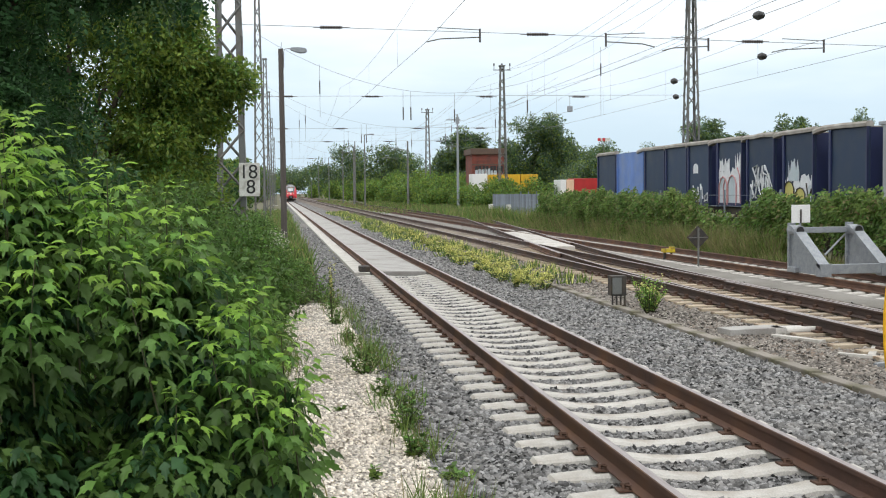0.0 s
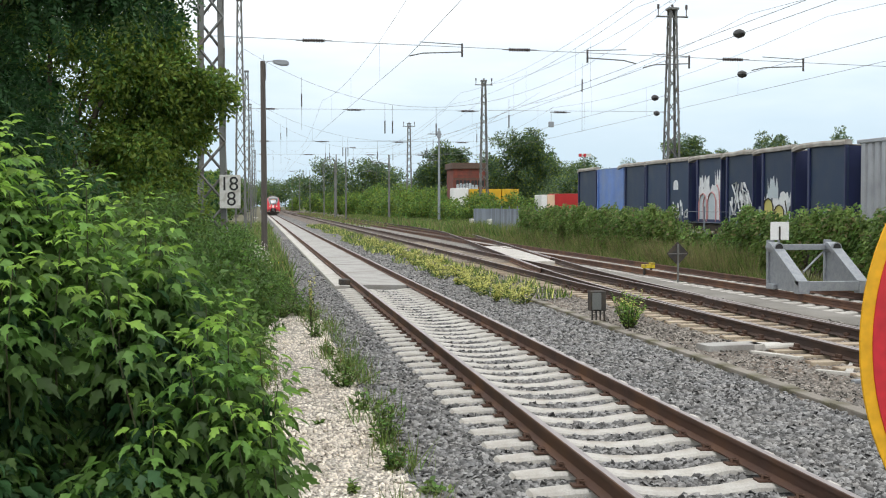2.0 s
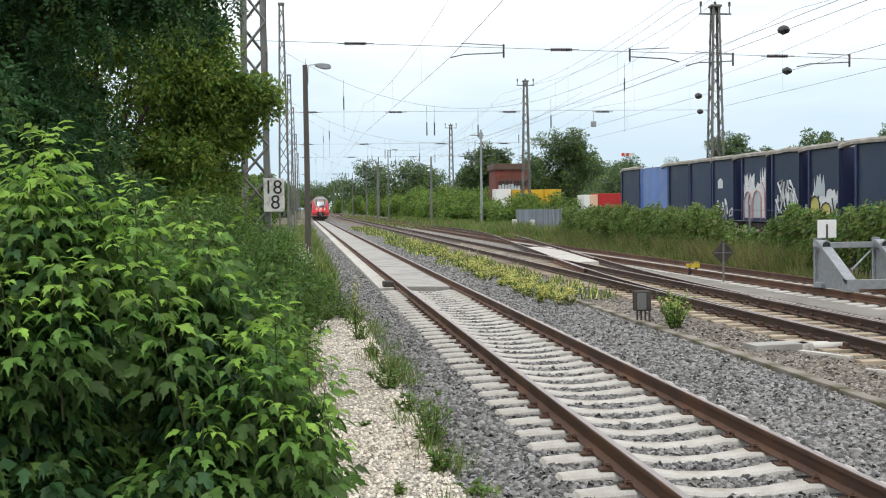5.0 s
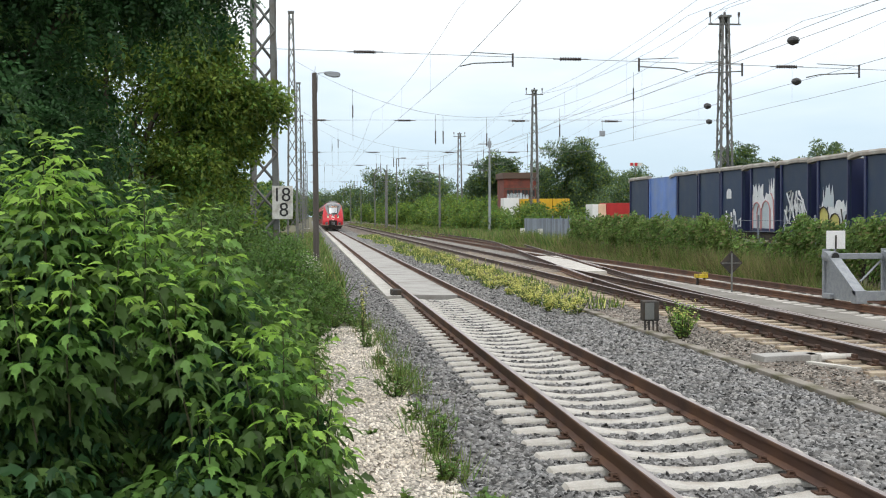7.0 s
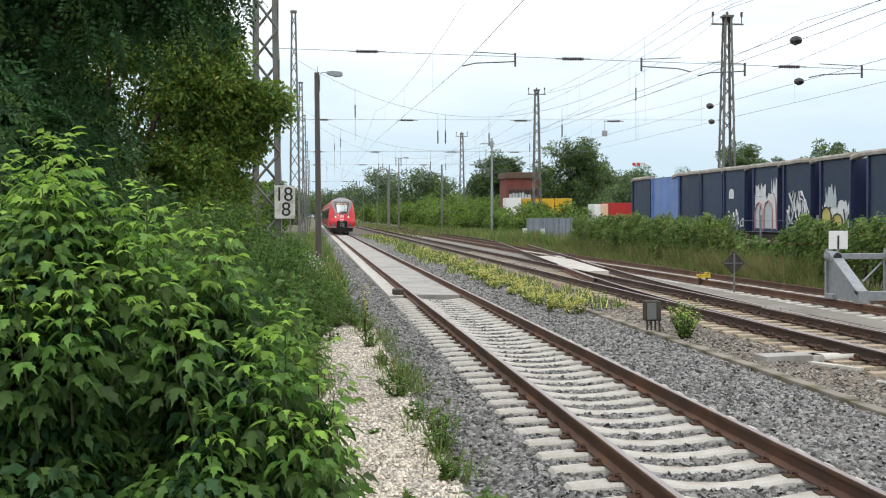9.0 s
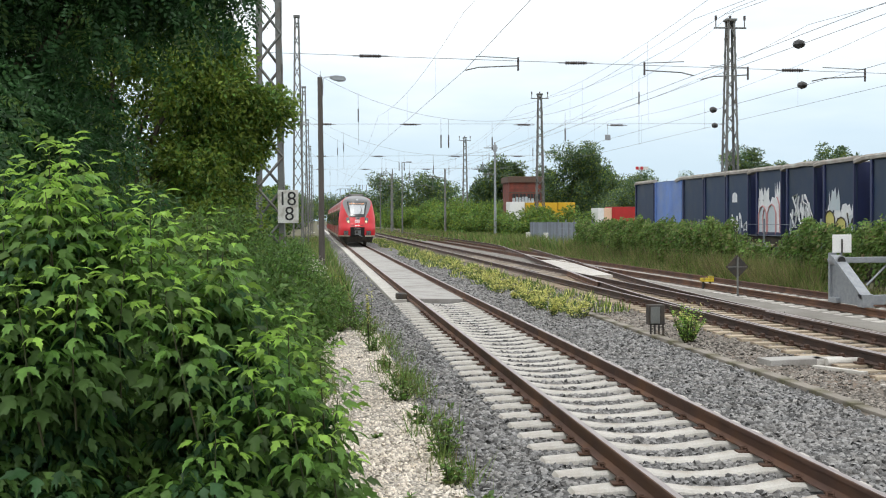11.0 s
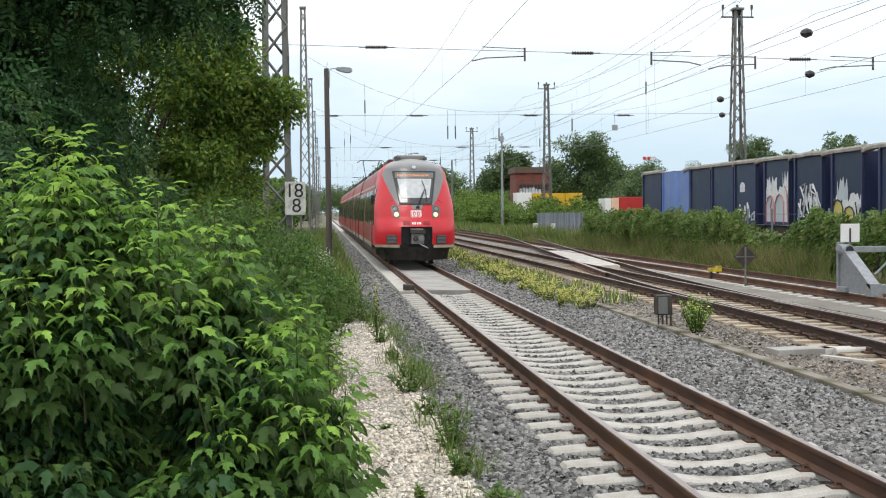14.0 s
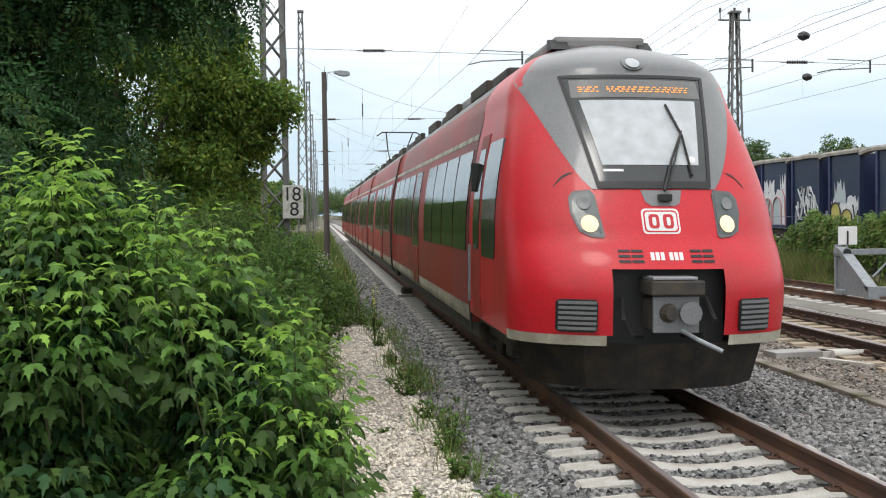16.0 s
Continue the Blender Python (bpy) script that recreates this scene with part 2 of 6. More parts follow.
M = {
    "soil": material("soil", (0.10, 0.085, 0.055), (0.09, 0.11, 0.035), scale=1.2, rough=0.95, bump=0.8, fine=40, dirt=(0.16, 0.14, 0.09), dirt_scale=0.4),
    # Ballast sheet is darker than its stones, so their gaps read as shaded.
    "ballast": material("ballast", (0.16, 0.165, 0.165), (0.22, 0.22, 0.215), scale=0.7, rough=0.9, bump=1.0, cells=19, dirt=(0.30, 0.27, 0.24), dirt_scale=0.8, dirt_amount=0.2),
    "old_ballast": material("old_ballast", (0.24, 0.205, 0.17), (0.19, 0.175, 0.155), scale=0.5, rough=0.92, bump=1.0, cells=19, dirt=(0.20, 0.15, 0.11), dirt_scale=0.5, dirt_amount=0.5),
    "sand": material("sand", (0.27, 0.255, 0.23), (0.22, 0.205, 0.18), scale=0.8, rough=0.95, bump=0.5, fine=90, dirt=(0.16, 0.15, 0.13), dirt_scale=0.6),
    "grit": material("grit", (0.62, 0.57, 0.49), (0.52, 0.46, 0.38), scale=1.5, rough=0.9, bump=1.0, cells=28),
    "stone": material("stone", (0.205, 0.205, 0.204), (0.242, 0.236, 0.226), scale=3, rough=0.85, island=0.72, bump=0.5),
    "old_stone": material("old_stone", (0.26, 0.235, 0.205), (0.20, 0.185, 0.165), scale=1, rough=0.88, island=0.7, bump=0.5),
    "pebble": material("pebble", (0.76, 0.70, 0.62), (0.66, 0.59, 0.50), scale=2, rough=0.85, island=0.42, bump=0.3),
    "concrete": material("concrete", (0.58, 0.56, 0.52), (0.50, 0.48, 0.44), scale=2.2, rough=0.85, bump=0.35, fine=70, vary=0.06, dirt=(0.36, 0.32, 0.27), dirt_scale=3.5, dirt_amount=0.05),
    "slab": material("slab", (0.40, 0.39, 0.37), (0.34, 0.33, 0.31), scale=1.4, rough=0.85, bump=0.3, fine=60, vary=0.05, dirt=(0.22, 0.20, 0.18), dirt_scale=1.2, dirt_amount=0.2),
    "kerb": material("kerb", (0.26, 0.235, 0.20), (0.20, 0.18, 0.15), scale=2, rough=0.9, bump=0.5, vary=0.12, dirt=(0.14, 0.13, 0.08), dirt_scale=2),
    "rail": material("rail", (0.105, 0.054, 0.037), (0.072, 0.041, 0.032), scale=4, rough=0.75, bump=0.5, fine=120, metal=0.15, dirt=(0.17, 0.085, 0.045), dirt_scale=2),
    "rail_dark": material("rail_dark", (0.062, 0.038, 0.030), (0.045, 0.030, 0.026), scale=4, rough=0.72, bump=0.5, fine=120, metal=0.15, dirt=(0.10, 0.055, 0.035), dirt_scale=2),
    "bearer": material("bearer", (0.50, 0.42, 0.31), (0.40, 0.33, 0.25), scale=4, rough=0.9, bump=0.6, vary=0.16, stretch=(0.5, 3, 3), dirt=(0.22, 0.15, 0.10), dirt_scale=2.5, dirt_amount=0.35),
    "rail_top": material("rail_top", (0.40, 0.36, 0.35), (0.29, 0.25, 0.24), scale=5, rough=0.42, metal=0.7, stretch=(6, 0.4, 6)),
    "clip": material("clip", (0.10, 0.05, 0.03), (0.06, 0.035, 0.025), rough=0.8, fine=80),
    "old_sleeper": material("old_sleeper", (0.34, 0.30, 0.245), (0.25, 0.215, 0.175), scale=3, rough=0.9, bump=0.5, vary=0.25, dirt=(0.17, 0.13, 0.10), dirt_scale=4),
    "galvanised": material("galvanised", (0.36, 0.38, 0.40), (0.30, 0.32, 0.345), scale=9, rough=0.5, metal=0.55, bump=0.2),
    "mast_steel": material("mast_steel", (0.155, 0.165, 0.16), (0.20, 0.205, 0.195), scale=2, rough=0.7, metal=0.2, dirt=(0.13, 0.105, 0.085), dirt_scale=3, dirt_amount=0.2),
    "pole_dark": material("pole_dark", (0.075, 0.065, 0.06), (0.105, 0.09, 0.082), scale=3, rough=0.85, bump=0.5, stretch=(3, 3, 0.3)),
    "wire": material("wire", (0.26, 0.27, 0.28), rough=0.6, metal=0.3),
    "insulator": material("insulator", (0.09, 0.075, 0.07), (0.06, 0.05, 0.05), rough=0.35),
    "sign_white": material("sign_white", (0.74, 0.74, 0.71), (0.66, 0.66, 0.62), scale=4, rough=0.5, dirt=(0.34, 0.30, 0.24), dirt_scale=6, dirt_amount=0.15),
    "black": material("black", (0.018, 0.018, 0.018), rough=0.5),
    "dark_steel": material("dark_steel", (0.035, 0.034, 0.034), (0.055, 0.05, 0.047), scale=4, rough=0.7, metal=0.2, dirt=(0.09, 0.07, 0.05), dirt_scale=5),
    "sign_red": material("sign_red", (0.56, 0.022, 0.035), (0.52, 0.02, 0.03), scale=2, rough=0.45),
    "sign_yellow": material("sign_yellow", (0.80, 0.42, 0.012), (0.74, 0.38, 0.012), scale=3, rough=0.45),
    "yellow_paint": material("yellow_paint", (0.72, 0.55, 0.02), (0.55, 0.40, 0.03), scale=5, rough=0.6, dirt=(0.2, 0.15, 0.05), dirt_scale=6),
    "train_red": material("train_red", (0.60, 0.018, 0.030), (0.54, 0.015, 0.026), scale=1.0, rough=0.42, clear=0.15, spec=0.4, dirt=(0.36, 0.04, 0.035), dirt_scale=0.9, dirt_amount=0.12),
    # Darker, browner red: shade and mirrored trees put into the sides' colour.
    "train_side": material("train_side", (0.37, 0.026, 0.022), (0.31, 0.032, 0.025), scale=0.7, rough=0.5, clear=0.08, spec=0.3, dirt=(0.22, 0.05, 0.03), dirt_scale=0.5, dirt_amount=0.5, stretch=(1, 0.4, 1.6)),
    "train_grey": material("train_grey", (0.20, 0.205, 0.21), (0.17, 0.175, 0.18), scale=1.2, rough=0.38, clear=0.3),
    "train_roof": material("train_roof", (0.30, 0.30, 0.30), (0.24, 0.235, 0.23), scale=1.0, rough=0.55, dirt=(0.13, 0.12, 0.11), dirt_scale=1.2),
    "cream": material("cream", (0.52, 0.49, 0.40), (0.44, 0.41, 0.33), scale=2, rough=0.55, dirt=(0.22, 0.18, 0.13), dirt_scale=2.5),
    "dark_glass": material("dark_glass", (0.012, 0.016, 0.016), rough=0.06, spec=0.8),
    "screen_glass": material("screen_glass", (0.03, 0.034, 0.036), (0.04, 0.044, 0.046), scale=1.5, rough=0.1, spec=0.7),
    # Display's grey is the sky mirrored in its glass, given as base colour.
    "display_glass": material("display_glass", (0.17, 0.17, 0.165), (0.14, 0.14, 0.138), scale=1.5, rough=0.2, spec=0.6),
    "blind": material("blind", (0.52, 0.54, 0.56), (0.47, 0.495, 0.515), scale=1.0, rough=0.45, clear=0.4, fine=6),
    "lamp_rim": material("lamp_rim", (0.13, 0.13, 0.135), (0.11, 0.11, 0.115), scale=3, rough=0.4),
    "lamp_glass": material("lamp_glass", (0.11, 0.13, 0.13), (0.08, 0.095, 0.095), rough=0.2),
    "headlight": material("headlight", (1.0, 0.82, 0.50), rough=0.5, spec=0.2, glow=0.4),
    "display": material("display", (1.0, 0.34, 0.06), rough=0.5, glow=0.6),
    "white_paint": material("white_paint", (0.78, 0.78, 0.77), rough=0.4),
    "navy": material("navy", (0.020, 0.040, 0.082), (0.028, 0.048, 0.092), scale=1.0, rough=0.55, spec=0.3, dirt=(0.045, 0.06, 0.085), dirt_scale=0.7, bump=0.2, vary=0.12),
    # Darker navy for ends in shade, put into colour; posts and rails share it.
    "navy_dark": material("navy_dark", (0.016, 0.024, 0.085), (0.012, 0.018, 0.06), scale=1.0, rough=0.5),
    "blue": material("blue", (0.12, 0.23, 0.56), (0.10, 0.19, 0.47), scale=1.0, rough=0.5, dirt=(0.16, 0.23, 0.42), dirt_scale=1.2),
    "tarp": material("tarp", (0.46, 0.44, 0.41), (0.34, 0.32, 0.29), scale=2.5, rough=0.8, bump=0.6, dirt=(0.24, 0.21, 0.17), dirt_scale=1.5),
    "silver": material("silver", (0.40, 0.41, 0.43), (0.33, 0.34, 0.36), scale=1.5, rough=0.45, metal=0.5),
    "red_box": material("red_box", (0.46, 0.022, 0.022), (0.38, 0.02, 0.02), scale=1.5, rough=0.5),
    "orange_box": material("orange_box", (0.74, 0.50, 0.34), (0.80, 0.56, 0.40), scale=1.5, rough=0.6),
    "yellow_box": material("yellow_box", (0.66, 0.40, 0.012), (0.58, 0.34, 0.012), scale=0.8, rough=0.5),
    "brick": material("brick", (0.24, 0.065, 0.045), (0.18, 0.055, 0.042), scale=2.0, rough=0.9, vary=0.1, dirt=(0.13, 0.06, 0.05), dirt_scale=1.0),
    "roof_felt": material("roof_felt", (0.13, 0.085, 0.065), (0.10, 0.07, 0.055), rough=0.9),
    "fence_grey": material("fence_grey", (0.20, 0.23, 0.27), (0.16, 0.185, 0.22), scale=1, rough=0.6, vary=0.3),
    "bark": material("bark", (0.075, 0.06, 0.045), (0.11, 0.09, 0.07), scale=6, rough=0.95, bump=1.0, fine=30, stretch=(3, 3, 0.5)),
    "stem": material("stem", (0.055, 0.075, 0.03), (0.07, 0.06, 0.03), scale=6, rough=0.8),
    "leaf_fresh": leaf_material("leaf_fresh", (0.13, 0.265, 0.058), (0.175, 0.315, 0.070)),
    "leaf_tip": leaf_material("leaf_tip", (0.27, 0.46, 0.080), (0.33, 0.52, 0.095), 0.5),
    "leaf_mid": leaf_material("leaf_mid", (0.092, 0.172, 0.046), (0.128, 0.210, 0.054)),
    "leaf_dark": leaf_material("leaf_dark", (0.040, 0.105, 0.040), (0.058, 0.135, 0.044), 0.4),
    "leaf_olive": leaf_material("leaf_olive", (0.17, 0.245, 0.040), (0.23, 0.30, 0.055), 0.5),
    # Far leaves carry the distance haze as a paler, bluish colour.
    "leaf_far_haze": leaf_material("leaf_far_haze", (0.078, 0.135, 0.072), (0.11, 0.165, 0.082), 0.35),
    "ivy": leaf_material("ivy", (0.14, 0.225, 0.058), (0.20, 0.275, 0.075), 0.45),
    "grass": leaf_material("grass", (0.13, 0.21, 0.045), (0.20, 0.26, 0.07)),
    "dry_grass": leaf_material("dry_grass", (0.24, 0.22, 0.10), (0.30, 0.26, 0.13)),
    "flower": leaf_material("flower", (0.64, 0.64, 0.20), (0.72, 0.70, 0.28)),
    "flower_white": leaf_material("flower_white", (0.72, 0.70, 0.58), (0.78, 0.77, 0.68)),
    "tag_white": material("tag_white", (0.72, 0.74, 0.75), (0.60, 0.62, 0.64), scale=3, rough=0.6),
    "tag_pale": material("tag_pale", (0.42, 0.50, 0.54), (0.50, 0.54, 0.57), scale=2, rough=0.6),
    "tag_pink": material("tag_pink", (0.48, 0.24, 0.24), rough=0.6),
    "tag_yellow": material("tag_yellow", (0.52, 0.48, 0.14), rough=0.6),
    "rubber": material("rubber", (0.02, 0.02, 0.021), rough=0.8),
}


# ---- building helpers ----
def mesh_object(name, data, mats, parent=None, label=""):
    ob = new(name, data)
    for m in mats if isinstance(mats, (list, tuple)) else [mats]:
        data.materials.append(M[m] if isinstance(m, str) else m)
    if parent is not None:
        ob.parent = parent
    if label:
        ob["label"] = label
    return ob


def part(name, bm, mats, parent=None, label="", smooth=False):
    data = bpy.data.meshes.new(name)
    bmesh.ops.recalc_face_normals(bm, faces=bm.faces)
    for f in bm.faces:
        f.smooth = smooth
    bm.to_mesh(data)
    bm.free()
    return mesh_object(name, data, mats, parent, label)


def raw(name, verts, faces, mats, parent=None, index=None, smooth=False, label=""):
    data = bpy.data.meshes.new(name)
    data.from_pydata([tuple(v) for v in verts], [], [tuple(f) for f in faces])
    if index is not None:
        data.polygons.foreach_set("material_index", np.asarray(index, dtype=np.int32))
    if smooth:
        data.polygons.foreach_set("use_smooth", np.ones(len(data.polygons), dtype=bool))
    data.update()
    return mesh_object(name, data, mats, parent, label)


def thing(name, x=0, y=0, z=0, label="", category="", group="", kind="", rz=0):
    e = new(name)
    e.empty_display_size = 0.2
    e.matrix_basis = pose(x, y, z, 0, 0, rz)
    return tagged(e, label, category, group, kind)


def add_box(bm, x0, x1, y0, y1, z0, z1, bevel=0.0, index=0):
    vs = [bm.verts.new(c) for c in ((x0, y0, z0), (x1, y0, z0), (x1, y1, z0), (x0, y1, z0), (x0, y0, z1), (x1, y0, z1), (x1, y1, z1), (x0, y1, z1))]
    fs = [bm.faces.new([vs[i] for i in q]) for q in ((0, 3, 2, 1), (4, 5, 6, 7), (0, 1, 5, 4), (1, 2, 6, 5), (2, 3, 7, 6), (3, 0, 4, 7))]
    for f in fs:
        f.material_index = index
    if bevel:
        bmesh.ops.bevel(bm, geom=list({e for f in fs for e in f.edges}), offset=bevel, segments=2, affect="EDGES", profile=0.6)
    return bm


def box(x0, x1, y0, y1, z0, z1, bevel=0.0):
    return add_box(bmesh.new(), x0, x1, y0, y1, z0, z1, bevel)


def add_tube(bm, points, radii, sides=8, index=0, cap=True):
    """A tube along points, with a radius at each."""
    pts = [Vector(p) for p in points]
    if isinstance(radii, (int, float)):
        radii = [radii] * len(pts)
    rings = []
    for i, p in enumerate(pts):
        d = (pts[min(i + 1, len(pts) - 1)] - pts[max(i - 1, 0)]).normalized()
        up = Vector((0, 0, 1)) if abs(d.z) < 0.9 else Vector((1, 0, 0))
        a = d.cross(up).normalized()
        b = d.cross(a)
        rings.append([bm.verts.new(p + (a * math.cos(k * math.tau / sides) + b * math.sin(k * math.tau / sides)) * radii[i]) for k in range(sides)])
    for r0, r1 in zip(rings, rings[1:]):
        for k in range(sides):
            f = bm.faces.new((r0[k], r0[(k + 1) % sides], r1[(k + 1) % sides], r1[k]))
            f.material_index, f.smooth = index, True
    if cap:
        for r in (rings[0], rings[-1]):
            bm.faces.new(r).material_index = index
    return bm


def tube(points, radii, sides=8):
    return add_tube(bmesh.new(), points, radii, sides)


def add_prism(bm, outline, axis, a, b, index=0):
    """An outline of 2D points pushed from a to b along an axis (x: points are y, z; y: x, z; z: x, y)."""
    def at(p, d):
        return {"x": (d, p[0], p[1]), "y": (p[0], d, p[1]), "z": (p[0], p[1], d)}[axis]
    lo = [bm.verts.new(at(p, a)) for p in outline]
    hi = [bm.verts.new(at(p, b)) for p in outline]
    n = len(outline)
    for f in [bm.faces.new(lo), bm.faces.new(hi)] + [bm.faces.new((lo[i], lo[(i + 1) % n], hi[(i + 1) % n], hi[i])) for i in range(n)]:
        f.material_index = index
    return bm


def prism(outline, axis, a, b):
    return add_prism(bmesh.new(), outline, axis, a, b)


def lettering(text, size, mat, parent, m, name="lettering", depth=0.004, align="CENTER"):
    curve = bpy.data.curves.new(name, "FONT")
    curve.body, curve.size, curve.extrude = text, size, depth
    curve.align_x, curve.align_y = align, "CENTER"
    tmp = bpy.data.objects.new(name, curve)
    data = bpy.data.meshes.new_from_object(tmp)
    bpy.data.objects.remove(tmp)
    ob = mesh_object(name, data, mat, parent)
    ob.matrix_basis = m
    return ob



# ---- ground ----
def sheet(name, xs, ys, zs, mat, label, kind="structure", wobble=0.0):
    """A strip of ground: columns at xs with heights zs, rows at ys."""
    verts, faces = [], []
    for y in ys:
        for x, z in zip(xs, zs):
            verts.append((x, y, z + wobble * (noise.noise((x * 0.9, y * 0.5, 3.1)) + 0.5 * noise.noise((x * 3, y * 2, 1.0)))))
    w = len(xs)
    for j in range(len(ys) - 1):
        for i in range(w - 1):
            k = j * w + i
            faces.append((k, k + 1, k + w + 1, k + w))
    return tagged(raw(name, verts, faces, mat, smooth=True), label, name.split("_")[0], kind=kind)


def steps(a, b, near=0.5, grow=1.12):
    out, y, d = [a], a, near
    while y < b:
        y = min(b, y + d)
        d = d * grow if y > 25 else d
        out.append(y)
    return out


YS = steps(-12, 900)
sheet("ground", [-2500, -60, -12, -4, -1.2, 0.1, 1.0, 16, 60, 300, 2500], [-2500] + YS + [3500], [-0.6, -0.5, -0.4, -0.3, -0.27, -0.29, -0.34, -0.34, -0.4, -0.5, -0.6], "soil", "brown earth with patches of low weeds")
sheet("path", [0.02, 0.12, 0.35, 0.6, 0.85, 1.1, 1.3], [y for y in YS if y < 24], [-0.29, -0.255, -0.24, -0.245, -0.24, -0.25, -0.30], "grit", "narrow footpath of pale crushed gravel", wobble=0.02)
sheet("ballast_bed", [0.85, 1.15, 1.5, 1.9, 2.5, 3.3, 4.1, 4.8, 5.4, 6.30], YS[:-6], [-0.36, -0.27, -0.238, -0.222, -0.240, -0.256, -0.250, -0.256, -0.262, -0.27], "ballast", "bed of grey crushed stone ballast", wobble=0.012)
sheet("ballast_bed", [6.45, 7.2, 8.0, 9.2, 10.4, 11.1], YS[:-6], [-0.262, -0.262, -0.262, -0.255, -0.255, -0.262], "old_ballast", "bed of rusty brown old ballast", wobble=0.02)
sheet("ground_strip", [11.05, 11.3, 11.75, 12.1], YS[:-6], [-0.252, -0.235, -0.235, -0.28], "sand", "trodden strip of grey sandy ground", wobble=0.012)
sheet("ballast_bed", [12.05, 12.6, 13.4, 14.2, 14.9, 15.6], YS[:-6], [-0.31, -0.305, -0.30, -0.30, -0.31, -0.335], "old_ballast", "bed of rusty brown old ballast", wobble=0.02)

# ---- tracks ----
RAIL = [(-0.075, -0.172), (0.075, -0.172), (0.075, -0.160), (0.010, -0.138), (0.009, -0.048), (0.035, -0.036), (0.036, -0.006), (0.028, 0.0), (-0.028, 0.0), (-0.036, -0.006), (-0.035, -0.036), (-0.009, -0.048), (-0.010, -0.138), (-0.075, -0.160)]


def rail(name, line, parent, label, top="rail_top", body="rail"):
    """One rail along a line of (x, y, z) points, z at the railhead."""
    verts, faces, idx = [], [], []
    n = len(RAIL)
    for i, p in enumerate(line):
        a, b = line[max(i - 1, 0)], line[min(i + 1, len(line) - 1)]
        dx, dy = b[0] - a[0], b[1] - a[1]
        s = math.hypot(dx, dy)
        for u, w in RAIL:
            verts.append((p[0] + u * dy / s, p[1] - u * dx / s, p[2] + w))
    for i in range(len(line) - 1):
        for k in range(n):
            faces.append((i * n + k, i * n + (k + 1) % n, (i + 1) * n + (k + 1) % n, (i + 1) * n + k))
            idx.append(1 if k in (7,) else 0)
    faces += [tuple(range(n))[::-1], tuple(range(len(line) * n - n, len(line) * n))]
    idx += [0, 0]
    return raw(name, verts, faces, [body, top], parent, idx, label=label)


def sleeper_mesh(half, drop=0.0):
    rows = [(half, -0.245, 0.15), (half - 0.03, -0.212, 0.18), (half - 0.34, -0.190, 0.20), (0.56, -0.178, 0.20), (0.46, -0.196, 0.185), (0.25, -0.224, 0.165), (0.0, -0.235, 0.16)]
    rows = [(-x, z, w) for x, z, w in rows] + [(x, z, w) for x, z, w in rows[-2::-1]]
    verts, faces = [], []
    for x, z, w in rows:
        verts += [(x, -0.15, -0.40), (x, -w / 2 - 0.025, z - 0.022), (x, -w / 2, z), (x, w / 2, z), (x, w / 2 + 0.025, z - 0.022), (x, 0.15, -0.40)]
    for i in range(len(rows) - 1):
        for k in range(5):
            faces.append((i * 6 + k, i * 6 + k + 1, i * 6 + k + 7, i * 6 + k + 6))
    faces += [(0, 1, 2, 3, 4, 5), tuple(range(len(verts) - 6, len(verts)))[::-1]]
    data = bpy.data.meshes.new("sleeper")
    data.from_pydata([(x, y, z - drop) for x, y, z in verts], [], faces)
    data.update()
    return data


def clip_mesh():
    bm = bmesh.new()
    add_box(bm, -0.055, 0.055, -0.06, 0.06, 0.0, 0.018, 0.006)
    add_tube(bm, [(0, 0, 0.015), (0, 0, 0.058)], 0.017, 6)
    add_tube(bm, [(-0.03, -0.055, 0.02), (-0.045, -0.03, 0.04), (0.02, 0, 0.045), (-0.045, 0.03, 0.04), (-0.03, 0.055, 0.02)], 0.011, 5)
    data = bpy.data.meshes.new("rail_clip")
    bm.to_mesh(data)
    bm.free()
    data.materials.append(M["clip"])
    return data


CLIP = clip_mesh()


def put_sleepers(track, data, mat, ys, x_of, clips_to=0.0, jitter=0.0, half_gauge=0.7525):
    if not data.materials:
        data.materials.append(M[mat])
    for y in ys:
        s = new("sleeper", data)
        s.parent = track
        s.matrix_basis = pose(x_of(y) + random.uniform(-1, 1) * jitter, y, random.uniform(-0.3, 0.3) * jitter, 0, 0, random.uniform(-40, 40) * jitter)
        if y < clips_to:
            for side in (-1, 1):
                for off in (-0.125, 0.125):
                    c = new("rail_clip", CLIP)
                    c.parent = s
                    c.matrix_basis = pose(side * half_gauge + off, 0, -0.180, 0, 0, 0 if off > 0 else 180)


def spread_list(a, b, n):
    return [a + (b - a) * i / (n - 1) for i in range(n)]


XC, CANT = 3.320, 0.78
track_1 = thing("track_1", XC, 0, 0, "running line with brown rails on pale concrete sleepers", "railway track", kind="structure")
track_1.matrix_basis = pose(XC, 0, 0, 0, CANT, 0)
LONG = steps(-12, 620, 4.0, 1.2)
for side in (-1, 1):
    rail("rail", [(side * 0.7535, y, 0) for y in LONG], track_1, "brown steel rail with a worn bright head")
SLEEPER = sleeper_mesh(1.285)
put_sleepers(track_1, SLEEPER, "concrete", [9.15 + 0.6 * k for k in range(-22, 36)], lambda y: 0.0, clips_to=27, jitter=0.008)

# crossing slabs from 30 m on
for name, x0, x1, lab in (("slab", -0.64, 0.64, "pale concrete slab between the rails"), ("slab_edge", -1.28, -0.87, "pale concrete edge slab")):
    data = None
    for k in range(24):
        if data is None:
            ob = part(name, box(x0, x1, 0.012, 10.788, -0.32, -0.125 if name == "slab" else -0.155, 0.012), "slab" if name == "slab" else "concrete", track_1, lab)
            data = ob.data
        else:
            ob = new(name, data)
            ob.parent = track_1
